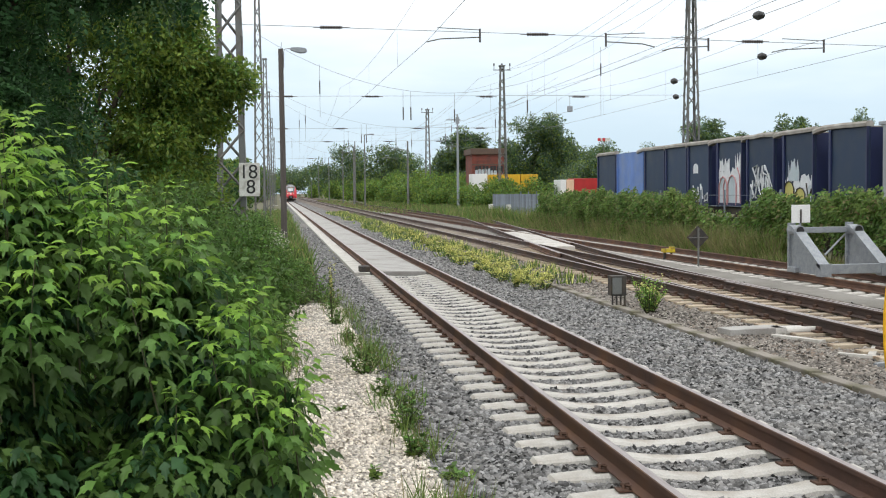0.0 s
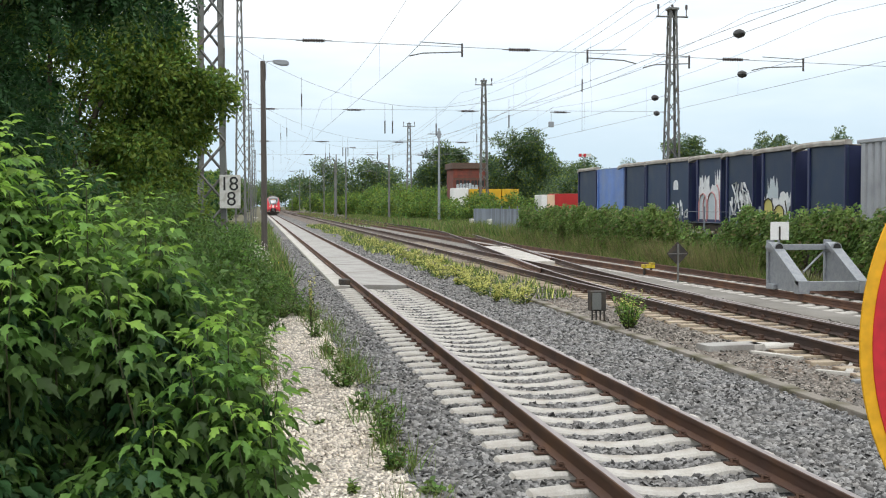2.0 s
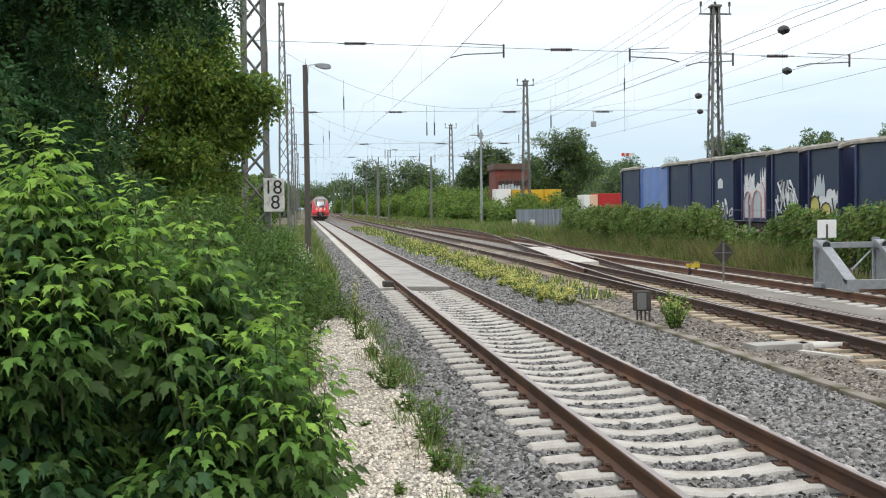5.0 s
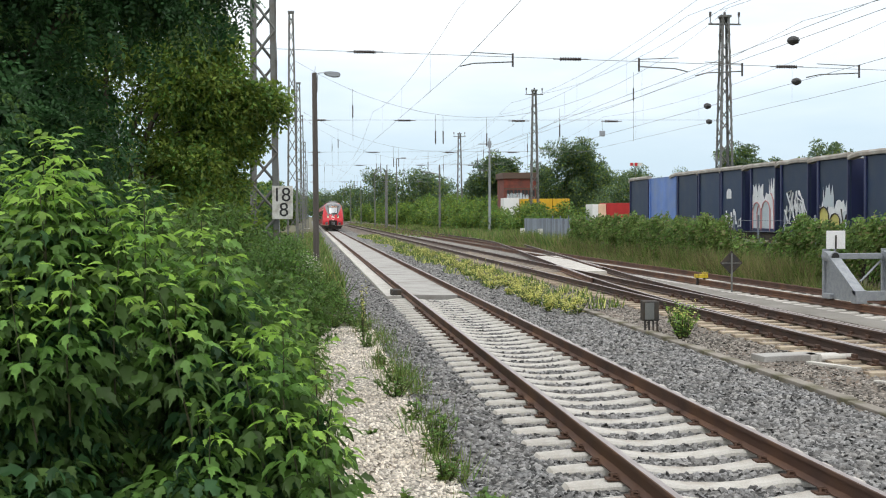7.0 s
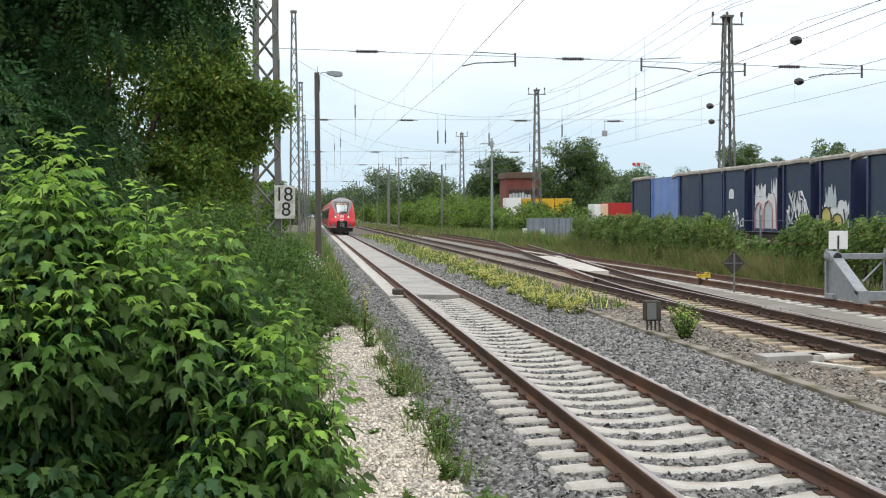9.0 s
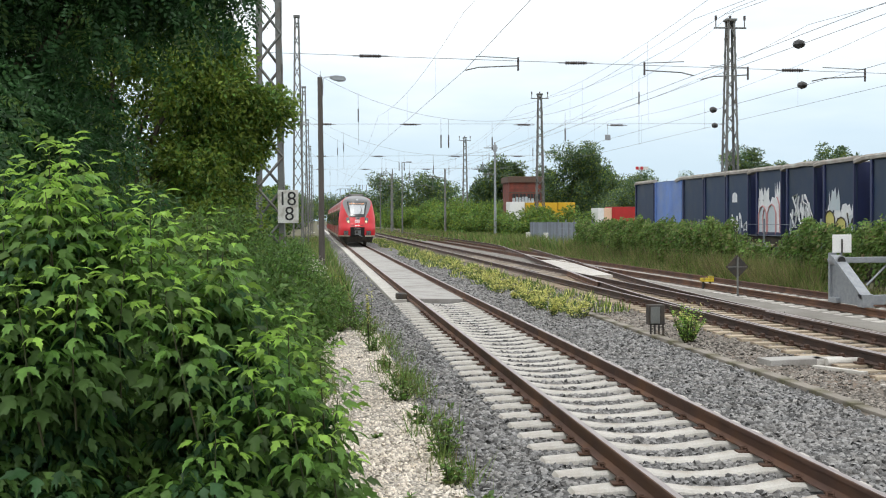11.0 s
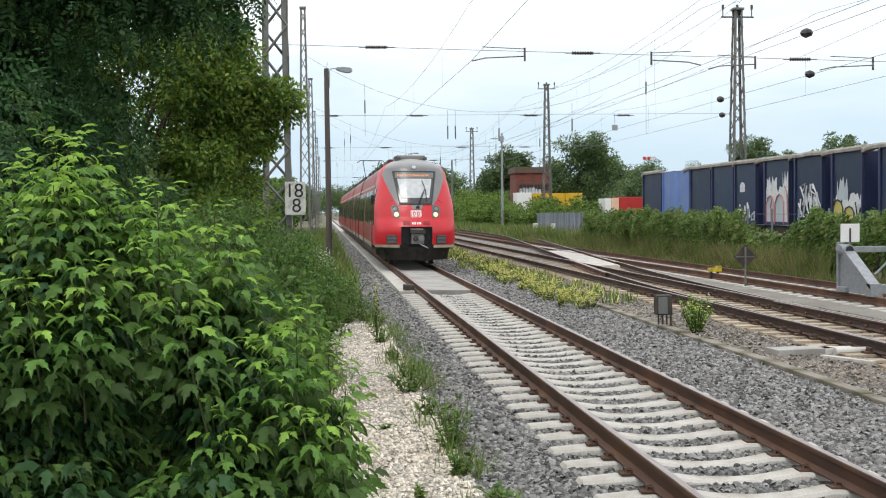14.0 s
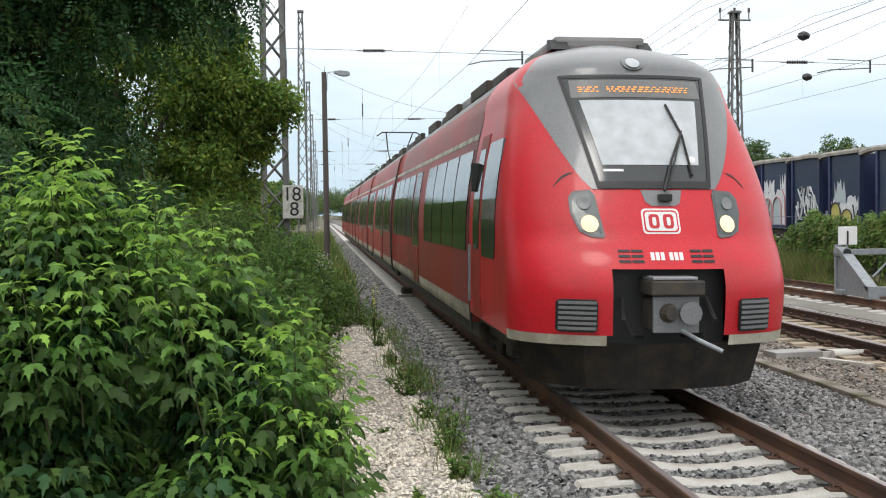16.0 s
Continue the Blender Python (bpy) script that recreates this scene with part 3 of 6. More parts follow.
        ob.matrix_basis = pose(0, 30.7 + 10.8 * k, random.uniform(-0.004, 0.004))

track_2 = thing("track_2", 0, 0, 0, "siding with dark rusty rails in brown ballast", "railway track", kind="structure")
X2 = 9.02
for x in (X2 - 0.7535, X2 + 0.7535):
    rail("rail", [(x, y, -0.02) for y in LONG], track_2, "dark rusty rail", "rail_top", "rail_dark")


def turnout_x(y):
    """Centre line of the track that leaves track 2 and runs off beyond track 3."""
    if y < 40:
        return X2 + 0.0024 * max(0.0, y - 18) ** 2
    if y < 84:
        return X2 + 1.1616 + 0.1 * (y - 40)
    return X2 + 5.5616 + 0.8 * (1 - math.exp(-(y - 84) / 8))


turnout = thing("turnout", 0, 0, 0, "rusty turnout leading off across the yard", "railway track", kind="structure")
for s in (-0.7535, 0.7535):
    rail("rail", [(turnout_x(y) + s, y, -0.018) for y in spread_list(24 if s < 0 else 22, 240, 90)], turnout, "dark rusty switch rail", "rail_top", "rail_dark")
rail("check_rail", [(X2 - 0.63 + 0.0, y, -0.01) for y in spread_list(43, 49, 6)], turnout, "short check rail")
rail("check_rail", [(turnout_x(y) + 0.63, y, -0.01) for y in spread_list(43, 50, 6)], turnout, "short check rail")
rail("wing_rail", [(turnout_x(y) - 0.83, y, -0.018) for y in spread_list(36, 46, 6)], turnout, "wing rail at the frog")
# pale covers between the turnout rails
for k in range(5):
    y0 = 41.5 + 3.2 * k
    bm = bmesh.new()
    a, b = turnout_x(y0), turnout_x(y0 + 3.15)
    add_prism(bm, [(a - 0.62, y0), (a + 0.56, y0), (b + 0.56, y0 + 3.15), (b - 0.62, y0 + 3.15)], "z", -0.25, -0.075)
    part("cover_plate", bm, "concrete", turnout, "pale concrete cover plate")
# switch blades lying close inside the stock rails
for s in (-1, 1):
    rail("switch_blade", [(X2 + s * 0.7535 - s * 0.085 + (turnout_x(y) - X2 if s < 0 else 0.0), y, -0.024) for y in spread_list(9.0, 24.0, 12)], turnout, "dark switch blade beside the stock rail", "rail_top", "rail_dark")
# bearers of growing length, with dark rail chairs on them
CHAIR = None
for k in range(56):
    y = 8.2 + 0.64 * k
    w = 1.27 + (turnout_x(y) - X2) / 2
    ob = part("timber_sleeper", box(-w, w, -0.125, 0.125, -0.40, -0.212, 0.012), "bearer", turnout, "pale weathered sleeper of the turnout")
    ob.matrix_basis = pose((X2 + turnout_x(y)) / 2 + random.uniform(-0.05, 0.03), y, random.uniform(-0.006, 0.004), 0, 0, random.uniform(-1.6, 0.6))
    if y < 30:
        for x in (X2 - 0.7535, X2 + 0.7535):
            if CHAIR is None:
                c = part("rail_chair", add_tube(add_box(add_box(bmesh.new(), -0.20, 0.20, -0.085, 0.085, -0.211, -0.180, 0.008), -0.135, -0.085, -0.07, 0.07, -0.180, -0.120, 0.015), [(0.13, 0, -0.18), (0.13, 0, -0.125)], 0.022, 6), "clip", turnout)
                CHAIR = c.data
            else:
                c = new("rail_chair", CHAIR)
                c.parent = turnout
            c.matrix_basis = pose(x, y, 0)
track_3 = thing("track_3", 0, 0, 0, "rusty siding that ends at a buffer stop", "railway track", kind="structure")


def x3(y):
    return 13.22 - 0.5 * min(1.0, max(0.0, (y - 26) / 30))


for s in (-0.7535, 0.7535):
    rail("rail", [(x3(y) + s, y, -0.06) for y in spread_list(20.5, 620, 120)], track_3, "red-brown rusty rail", "rail")
OLD = sleeper_mesh(1.28, 0.0)
put_sleepers(track_2, OLD, "old_sleeper", [44.3 + 0.63 * k for k in range(0, 40)], lambda y: X2, jitter=0.02)
OLD3 = sleeper_mesh(1.28, 0.06)
put_sleepers(track_3, OLD3, "concrete", [20.6 + 0.63 * k for k in range(0, 90)], x3, jitter=0.02)

# kerb of single concrete lengths between the beds
kerb = thing("kerb", 6.40, 0, 0, "low weathered concrete kerb between the ballast beds", "kerb", kind="structure")
kd = None
for k in range(60):
    if kd is None:
        ob = part("kerb_stone", box(-0.09, 0.09, 0.01, 0.99, -0.5, -0.205, 0.018), "kerb", kerb)
        kd = ob.data
    else:
        ob = new("kerb_stone", kd)
        ob.parent = kerb
    ob.matrix_basis = pose(random.uniform(-0.012, 0.012), 5 + 1.0 * k, random.uniform(-0.02, 0.008), 0, 0, random.uniform(-0.6, 0.6))
sheet("ballast_bed", [6.2, 6.32, 6.48, 6.6], YS[:-6], [-0.275, -0.268, -0.262, -0.262], "old_ballast", "gap of old ballast beside the kerb")


# ---- the train ----
def front_y(x, z):
    """How far behind the nose's tip the skin lies at x, z (z over the rails)."""
    if z < 1.25:
        c = 0.12 * ((1.25 - z) / 0.8) ** 2
    elif z < 1.75:
        c = 0.30 * ((z - 1.25) / 0.5) ** 1.6
    elif z < 3.5:
        c = 0.30 + 1.12 * ((z - 1.75) / 1.75) ** 1.15
    else:
        c = 1.42 + 1.30 * ((z - 3.5) / 0.47) ** 1.9
    w = half_width(z)
    s = min(abs(x) / w, 1.0)
    return c + (0.95 if z < 3.3 else 0.95 - 0.3 * (z - 3.3) / 0.67) * (1 - math.sqrt(max(0.0, 1 - s ** 2.3)))


def half_width(z):
    if z < 1.0:
        return 1.40 + 0.05 * min(1, (z - 0.3) / 0.7)
    if z < 1.9:
        return 1.45
    if z < 3.2:
        return 1.45 - 0.20 * ((z - 1.9) / 1.3) ** 1.6
    return max(0.02, 1.25 * math.sqrt(max(0.0, 1 - ((z - 3.2) / 0.78) ** 2.2)))


def skin(xs, zs, off, inside=None):
    """A piece of the nose's skin over a grid of x and z, off metres proud of it."""
    bm = bmesh.new()
    grid = [[bm.verts.new((x, front_y(x, z) - off, z)) for x in xs(z)] for z in zs]
    for r0, r1 in zip(grid, grid[1:]):
        for k in range(len(r0) - 1):
            if inside is None or inside((r0[k].co + r1[k + 1].co) / 2):
                bm.faces.new((r0[k], r0[k + 1], r1[k + 1], r1[k]))
    bmesh.ops.delete(bm, geom=[v for v in bm.verts if not v.link_faces], context="VERTS")
    return bm


def spread(a, b, n):
    return [a + (b - a) * i / (n - 1) for i in range(n)]


def patch(outline, off, depth=0.0):
    """A flat outline of (x, z) points laid on the nose, with a small rim."""
    bm = bmesh.new()
    top = [bm.verts.new((x, front_y(x, z) - off, z)) for x, z in outline]
    low = [bm.verts.new((x, front_y(x, z) + 0.03, z)) for x, z in outline]
    mx, mz = sum(p[0] for p in outline) / len(outline), sum(p[1] for p in outline) / len(outline)
    c = bm.verts.new((mx, front_y(mx, mz) - off + depth, mz))
    n = len(outline)
    for i in range(n):
        bm.faces.new((top[i], top[(i + 1) % n], c))
        bm.faces.new((top[i], low[i], low[(i + 1) % n], top[(i + 1) % n]))
    return bm


def rounded(x0, x1, z0, z1, r, n=5, lean=0.0):
    out = []
    for cx, cz, a in ((x1 - r, z1 - r, 0), (x0 + r, z1 - r, 90), (x0 + r, z0 + r, 180), (x1 - r, z0 + r, 270)):
        for k in range(n):
            t = radians(a + 90 * k / (n - 1))
            z = cz + r * math.sin(t)
            out.append((cx + r * math.cos(t) + lean * (z - z0), z))
    return out


def side_section(y, z_low=0.60):
    """Half a body section from sill to roof as (x, z)."""
    zs = [z_low, 0.7, 0.80, 1.0, 1.5, 1.9, 2.3, 2.7, 3.05, 3.3, 3.5, 3.65, 3.77, 3.86, 3.93, 3.97]
    return [(half_width(z), z) for z in zs]


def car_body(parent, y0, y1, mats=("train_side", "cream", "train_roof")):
    """A hollow car shell from y0 to y1: sill, sides and roof, with closed ends."""
    sec = side_section(0)
    ring = [(-x, z) for x, z in sec] + [(x, z) for x, z in reversed(sec)]
    ys = spread(y0, y1, 9)
    verts, faces, idx = [], [], []
    n = len(ring)
    for y in ys:
        verts += [(x, y, z) for x, z in ring]
    for j in range(len(ys) - 1):
        for k in range(n):
            faces.append((j * n + k, j * n + (k + 1) % n, (j + 1) * n + (k + 1) % n, (j + 1) * n + k))
            z = (ring[k][1] + ring[(k + 1) % n][1]) / 2
            idx.append(1 if z < 0.80 else (2 if z > 3.55 else 0))
    faces += [tuple(range(n)), tuple(range((len(ys) - 1) * n, len(ys) * n))[::-1]]
    idx += [0, 0]
    ob = raw("car_shell", verts, faces, list(mats), parent, idx)
    for p in ob.data.polygons:
        p.use_smooth = len(p.vertices) == 4
    return ob


def side_panel(name, parent, mat, side, y0, y1, z0, z1, off, label="", r=0.06):
    """A rounded panel (window, door leaf) lying on the car's side."""
    bm = bmesh.new()
    rows = spread(z0, z1, 7)
    grid = []
    for z in rows:
        e = 0.0
        if z - z0 < 1e-6 or z1 - z < 1e-6:
            e = r
        grid.append([bm.verts.new((side * (half_width(z) + off), y, z)) for y in (y0 + e, y0 + r, y1 - r, y1 - e)] if e == 0 else [bm.verts.new((side * (half_width(z) + off), y, z)) for y in (y0 + r * 0.5, y0 + r, y1 - r, y1 - r * 0.5)])
    for a, b in zip(grid, grid[1:]):
        for k in range(3):
            bm.faces.new((a[k], a[k + 1], b[k + 1], b[k]))
    ext = bmesh.ops.extrude_face_region(bm, geom=list(bm.faces))
    for v in ext["geom"]:
        if isinstance(v, bmesh.types.BMVert):
            v.co.x -= side * (off + 0.02)
    return part(name, bm, mat, parent, label)


TRAIN_RUN = ((0.0, 280.6), (2.5, 238.3), (5.0, 196.0), (8.5, 135.0), (11.3, 84.9), (12.0, 72.3), (12.5, 64.3), (13.0, 56.2), (13.5, 48.4), (14.0, 40.6), (14.5, 33.1), (15.0, 25.45), (15.5, 18.25), (16.0, 10.72))
train = thing("train", XC, 281, 0, "red regional multiple unit train with a grey-masked rounded nose", "train")

# front car: nose
lead = part("nose", skin(lambda z: [half_width(z) * math.sin(radians(a)) for a in spread(-90, 90, 41)], spread(0.72, 1.44, 10) + spread(1.50, 2.22, 10) + spread(2.3, 3.4, 14) + spread(3.45, 3.96, 12), 0.0, lambda c: not (abs(c.x) < 0.60 and c.z < 1.43)), "train_red", train, "glossy red rounded nose", smooth=True)
# behind the curved nose the skin runs straight back to the first car
bm = bmesh.new()
for side in (-1, 1):
    rows = [(z, front_y(half_width(z), z)) for z in spread(0.72, 1.44, 10) + spread(1.50, 2.22, 10) + spread(2.3, 3.4, 14) + spread(3.45, 3.96, 12)]
    for (z0, a0), (z1, a1) in zip(rows, rows[1:]):
        w0, w1 = side * half_width(z0), side * half_width(z1)
        bm.faces.new([bm.verts.new(c) for c in ((w0, a0, z0), (w0, 3.9, z0), (w1, 3.9, z1), (w1, a1, z1))])
bmesh.ops.remove_doubles(bm, verts=bm.verts, dist=0.001)
part("cab_side", bm, "train_red", train, smooth=True)
# grey mask round the windscreen and over the roof's edge
def mask_half(z):
    return 0.60 + 0.58 * min(1.0, (z - 2.2) / 1.2) ** 0.7


mask = part("mask", skin(lambda z: [min(mask_half(z), half_width(z) * 0.992) * u for u in spread(-1, 1, 31)], spread(2.22, 3.4, 16) + spread(3.45, 3.955, 14), 0.006), "train_grey", train, "matt grey mask round the windscreen", smooth=True)
def screen_half(z):
    return 0.575 + 0.215 * (z - 2.24) / 1.21


screen = part("windscreen", skin(lambda z: [screen_half(z) * u for u in spread(-1, 1, 15)], spread(2.24, 3.45, 15), 0.013), "screen_glass", train, "dark raked windscreen", smooth=True)
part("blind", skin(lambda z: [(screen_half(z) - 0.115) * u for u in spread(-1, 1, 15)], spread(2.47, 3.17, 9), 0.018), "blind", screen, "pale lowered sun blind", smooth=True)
part("wind_trim", skin(lambda z: [-screen_half(z) - 0.012, -screen_half(z) + 0.03], spread(2.24, 3.45, 9), 0.021), "black", screen)
part("wind_trim", skin(lambda z: [screen_half(z) - 0.03, screen_half(z) + 0.012], spread(2.24, 3.45, 9), 0.021), "black", screen)
part("wind_trim", skin(lambda z: [screen_half(z) * u for u in spread(-1, 1, 15)], [3.425, 3.46], 0.021), "black", screen)
part("wind_trim", skin(lambda z: [screen_half(z) * u for u in spread(-1, 1, 15)], [2.23, 2.30], 0.021), "black", screen)
disp = part("display", skin(lambda z: [0.70 * u for u in spread(-1, 1, 15)], [3.20, 3.40], 0.019), "display_glass", screen, "destination display coloured grey for reflected sky, with unreadable amber dots")
for z in (3.262, 3.286, 3.310):
    x = -0.62
    while x < 0.58:
        w = random.uniform(0.012, 0.05)
        if not -0.44 < x < -0.36:
            part("display_bar", skin(lambda q: [x, x + w], [z, z + 0.012], 0.0225), "display", disp)
        x += w + random.uniform(0.012, 0.035)
bm = bmesh.new()
add_tube(bm, [(0.06, front_y(0.06, 2.18) - 0.07, 2.20), (0.20, front_y(0.2, 2.5) - 0.05, 2.52), (0.36, front_y(0.36, 2.78) - 0.045, 2.80)], 0.014, 6)
add_tube(bm, [(0.10, front_y(0.1, 2.2) - 0.05, 2.22), (0.24, front_y(0.24, 2.5) - 0.05, 2.53), (0.37, front_y(0.36, 2.8) - 0.045, 2.83)], 0.010, 6)
add_tube(bm, [(0.40, front_y(0.4, 2.35) - 0.03, 2.36), (0.37, front_y(0.37, 2.75) - 0.03, 2.78), (0.26, front_y(0.26, 3.1) - 0.03, 3.12)], 0.014, 6)
add_box(bm, 0.0, 0.13, front_y(0, 2.14) - 0.09, front_y(0, 2.14), 2.10, 2.17, 0.01)
part("wiper", bm, "black", train, "black windscreen wiper arm")
part("wiper_recess", patch([(-0.16, 2.21), (0.26, 2.21), (0.22, 2.08), (0.17, 2.05), (-0.07, 2.05), (-0.13, 2.09)], 0.008), "train_grey", train)
part("sticker", patch([(0.44 + 0.035 * math.cos(k), 2.53 + 0.035 * math.sin(k)) for k in [i * math.tau / 12 for i in range(12)]], 0.02), "white_paint", train)
part("sticker", patch([(-0.50, 2.40), (-0.30, 2.40), (-0.30, 2.425), (-0.50, 2.425)], 0.02), "white_paint", train)

# lamps
for s in (-1, 1):
    pts = [(0.66, 2.215), (0.82, 2.20), (0.87, 2.14), (0.87, 1.98), (0.80, 1.80), (0.70, 1.745), (0.585, 1.735), (0.565, 1.76), (0.62, 2.16)]
    if s > 0:
        pts = [(0.61, 2.215), (0.80, 2.20), (0.86, 2.13), (0.87, 1.98), (0.82, 1.80), (0.72, 1.745), (0.60, 1.735), (0.575, 1.76), (0.58, 2.17)]
    cl = part("headlamp_unit", patch([(s * x, z) for x, z in pts], 0.014, 0.01), "lamp_rim", train, "grey-rimmed headlamp unit behind clear cover")
    part("lamp_cover", patch([(s * (0.715 + (x - 0.715) * 0.84), 1.975 + (z - 1.975) * 0.88) for x, z in pts], 0.017, 0.012), "lamp_glass", cl)
    part("lamp_bulb", patch([(s * 0.70 + 0.082 * math.cos(k), 1.875 + 0.085 * math.sin(k)) for k in [i * math.tau / 16 for i in range(16)]], 0.024, -0.012), "headlight", cl, "lit warm white headlight")
    part("lamp_bulb", patch([(s * 0.735 + 0.062 * math.cos(k), 2.08 + 0.062 * math.sin(k)) for k in [i * math.tau / 16 for i in range(16)]], 0.022, 0.012), "train_grey", cl)
    # buffer grilles
    g = part("bumper_grille", patch(rounded(min(s * 0.70, s * 1.07), max(s * 0.70, s * 1.07), 0.83, 1.15, 0.04), 0.035), "black", train, "black slatted bumper grille")
    for k in range(6):
        z = 0.855 + 0.05 * k
        part("slat", skin(lambda q: spread(min(s * 0.715, s * 1.055), max(s * 0.715, s * 1.055), 7), [z, z + 0.03], 0.052), "train_grey", g)
    # slits beside the number
    for k in range(3):
        z = 1.50 + 0.05 * k
        for x0 in (0.235, 0.36):
            part("air_slit", patch(rounded(min(s * x0, s * (x0 + 0.115)), max(s * x0, s * (x0 + 0.115)), z, z + 0.026, 0.008, 3), 0.006), "black", train)
    # joints of the bonnet panel
    part("panel_joint", skin(lambda z: [s * (0.60 - 0.05 * (z - 1.75)) - 0.004, s * (0.60 - 0.05 * (z - 1.75)) + 0.004], spread(2.215, 2.26, 3), 0.007), "black", train)
    part("panel_joint", patch([(s * x, z) for x, z in [(0.80 + 0.04 * k, 2.395 - 0.006 * k * k) for k in range(6)] + [(0.80 + 0.04 * k, 2.388 - 0.006 * k * k) for k in range(5, -1, -1)]], 0.005), "black", train)
top = part("top_lamp", patch([(0.12 * math.cos(k), 3.60 + 0.085 * math.sin(k)) for k in [i * math.tau / 18 for i in range(18)]], 0.03), "train_grey", train, "round grey top headlamp")
part("lamp_lens", patch([(0.075 * math.cos(k), 3.60 + 0.06 * math.sin(k)) for k in [i * math.tau / 18 for i in range(18)]], 0.045), "blind", top)

# white-framed logo shape and number bars
logo = part("logo_plate", patch(rounded(-0.19, 0.19, 1.775, 2.025, 0.045), 0.007), "white_paint", train, "white-framed red logo plate")
part("logo_line", patch(rounded(-0.172, 0.172, 1.793, 2.007, 0.036), 0.010), "train_red", logo)
part("logo_field", patch(rounded(-0.158, 0.158, 1.807, 1.993, 0.030), 0.013), "white_paint", logo)
for x0, x1 in ((-0.125, -0.02), (0.02, 0.125)):
    part("logo_bar", patch(rounded(x0, x1, 1.83, 1.97, 0.03, 3), 0.016), "sign_red", logo)
    part("logo_bar", patch(rounded(x0 + 0.035, x1 - 0.032, 1.858, 1.942, 0.015, 3), 0.019), "white_paint", logo)
for k, x in enumerate((-0.165, -0.115, -0.065, 0.02, 0.07, 0.12)):
    part("number_bar", patch([(x, 1.525), (x + 0.036, 1.525), (x + 0.036, 1.60), (x, 1.60)], 0.006), "white_paint", train)

# cream sill under the nose, plough and coupler bay
part("sill", skin(lambda z: [half_width(z) * math.sin(radians(a)) for a in spread(-90, -25, 14)], [0.70, 0.80], 0.008), "cream", train, "cream painted sill", smooth=True)
part("sill", skin(lambda z: [half_width(z) * math.sin(radians(a)) for a in spread(25, 90, 14)], [0.70, 0.80], 0.008), "cream", train, "cream painted sill", smooth=True)
part("coupler_bay", box(-0.615, 0.615, 0.30, 1.3, 0.62, 1.45), "black", train, "dark open coupler bay")
bm = bmesh.new()
pl = [(-1.30, 1.15), (-1.15, 0.62), (-0.8, 0.28), (-0.3, 0.12), (0.3, 0.12), (0.8, 0.28), (1.15, 0.62), (1.30, 1.15)]
lo = [bm.verts.new((x * 0.92, y + 0.10, 0.26)) for x, y in pl]
hi = [bm.verts.new((x, y, 0.72)) for x, y in pl]
for k in range(len(pl) - 1):
    bm.faces.new((lo[k], lo[k + 1], hi[k + 1], hi[k]))
bmesh.ops.solidify(bm, geom=list(bm.faces), thickness=0.03)
part("snow_plough", bm, "dark_steel", train, "dark steel plough plate under the nose")
cp = part("coupler", box(-0.20, 0.24, -0.05, 0.9, 0.86, 1.16, 0.02), "dark_steel", train, "grey automatic coupler with electric box")
part("coupler_cover", box(-0.24, 0.28, -0.16, 0.3, 1.20, 1.34, 0.02), "dark_steel", cp)
part("coupler_top", box(-0.22, 0.22, -0.12, 0.25, 1.345, 1.375, 0.008), "silver", cp)
part("coupler_cone", tube([(-0.05, -0.05, 1.03), (-0.05, -0.2, 1.03)], [0.10, 0.06], 12), "dark_steel", cp)
part("coupler_cup", tube([(0.15, -0.05, 1.03), (0.15, -0.14, 1.03)], [0.10, 0.11], 12), "train_grey", cp)
part("coupler_face", box(-0.20, 0.25, -0.075, -0.03, 0.84, 1.19, 0.01), "train_grey", cp)
part("coupler_arm", tube([(0.08, -0.08, 0.86), (0.16, -0.30, 0.80), (0.36, -0.42, 0.70)], 0.022, 8), "galvanised", cp)
for s in (-1, 1):
    part("air_hose", tube([(s * 0.42, 0.25, 1.15), (s * 0.45, 0.05, 0.95), (s * 0.36, 0.1, 0.8), (s * 0.2, 0.3, 0.78)], 0.025, 7), "rubber", cp)

# cars: two ends and three middle cars
CARS = [(3.9, 19.6), (20.2, 35.4), (36.0, 51.2), (51.8, 67.0), (67.6, 87.0)]
for ci, (a, b) in enumerate(CARS):
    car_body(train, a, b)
    for s in (-1, 1):
        # dark window band with single panes, doors, cream stripe over the windows
        side_panel("stripe", train, "cream", s, a + 0.15, b - 0.15, 2.93, 3.00, 0.004, "pale cream stripe over the windows", 0.02)
        doors = [a + 4.6, b - 4.6] if ci else [a + 8.2]
        y = a + (0.5 if ci else 0.25)
        while y < b - 1.4:
            near = [d for d in doors if y < d < y + 2.2]
            if near:
                d = near[0]
                door = side_panel("door", train, "dark_glass", s, d - 0.65, d + 0.65, 0.62, 2.80, 0.012, "dark glazed double door")
                for off in (-0.33, 0.33):
                    side_panel("door_leaf", door, "train_side", s, d + off - 0.28, d + off + 0.28, 0.66, 1.35, 0.018)
                y = d + 0.95
                continue
            w = min(1.45, b - 0.6 - y)
            side_panel("window", train, "dark_glass", s, y, y + w, 1.50, 2.80, 0.010, "dark tinted side window")
            y += w + 0.10
        for yy in spread(a + 0.02, b - 0.02, 2):
            side_panel("car_end_trim", train, "black", s, yy - 0.05, yy + 0.05, 0.5, 3.5, 0.006, r=0.01)
    part("underframe", box(-1.25, 1.25, a + 0.4, b - 0.4, 0.30, 0.55, 0.05), "dark_steel", train, "dark underframe with equipment boxes")
    if ci < 4:
        part("gangway", box(-1.12, 1.12, b - 0.1, b + 0.7, 0.55, 3.62, 0.05), "rubber", train, "black folded gangway bellows")
    for k in range(4):
        y0 = a + 1.6 + k * (b - a - 3) / 4
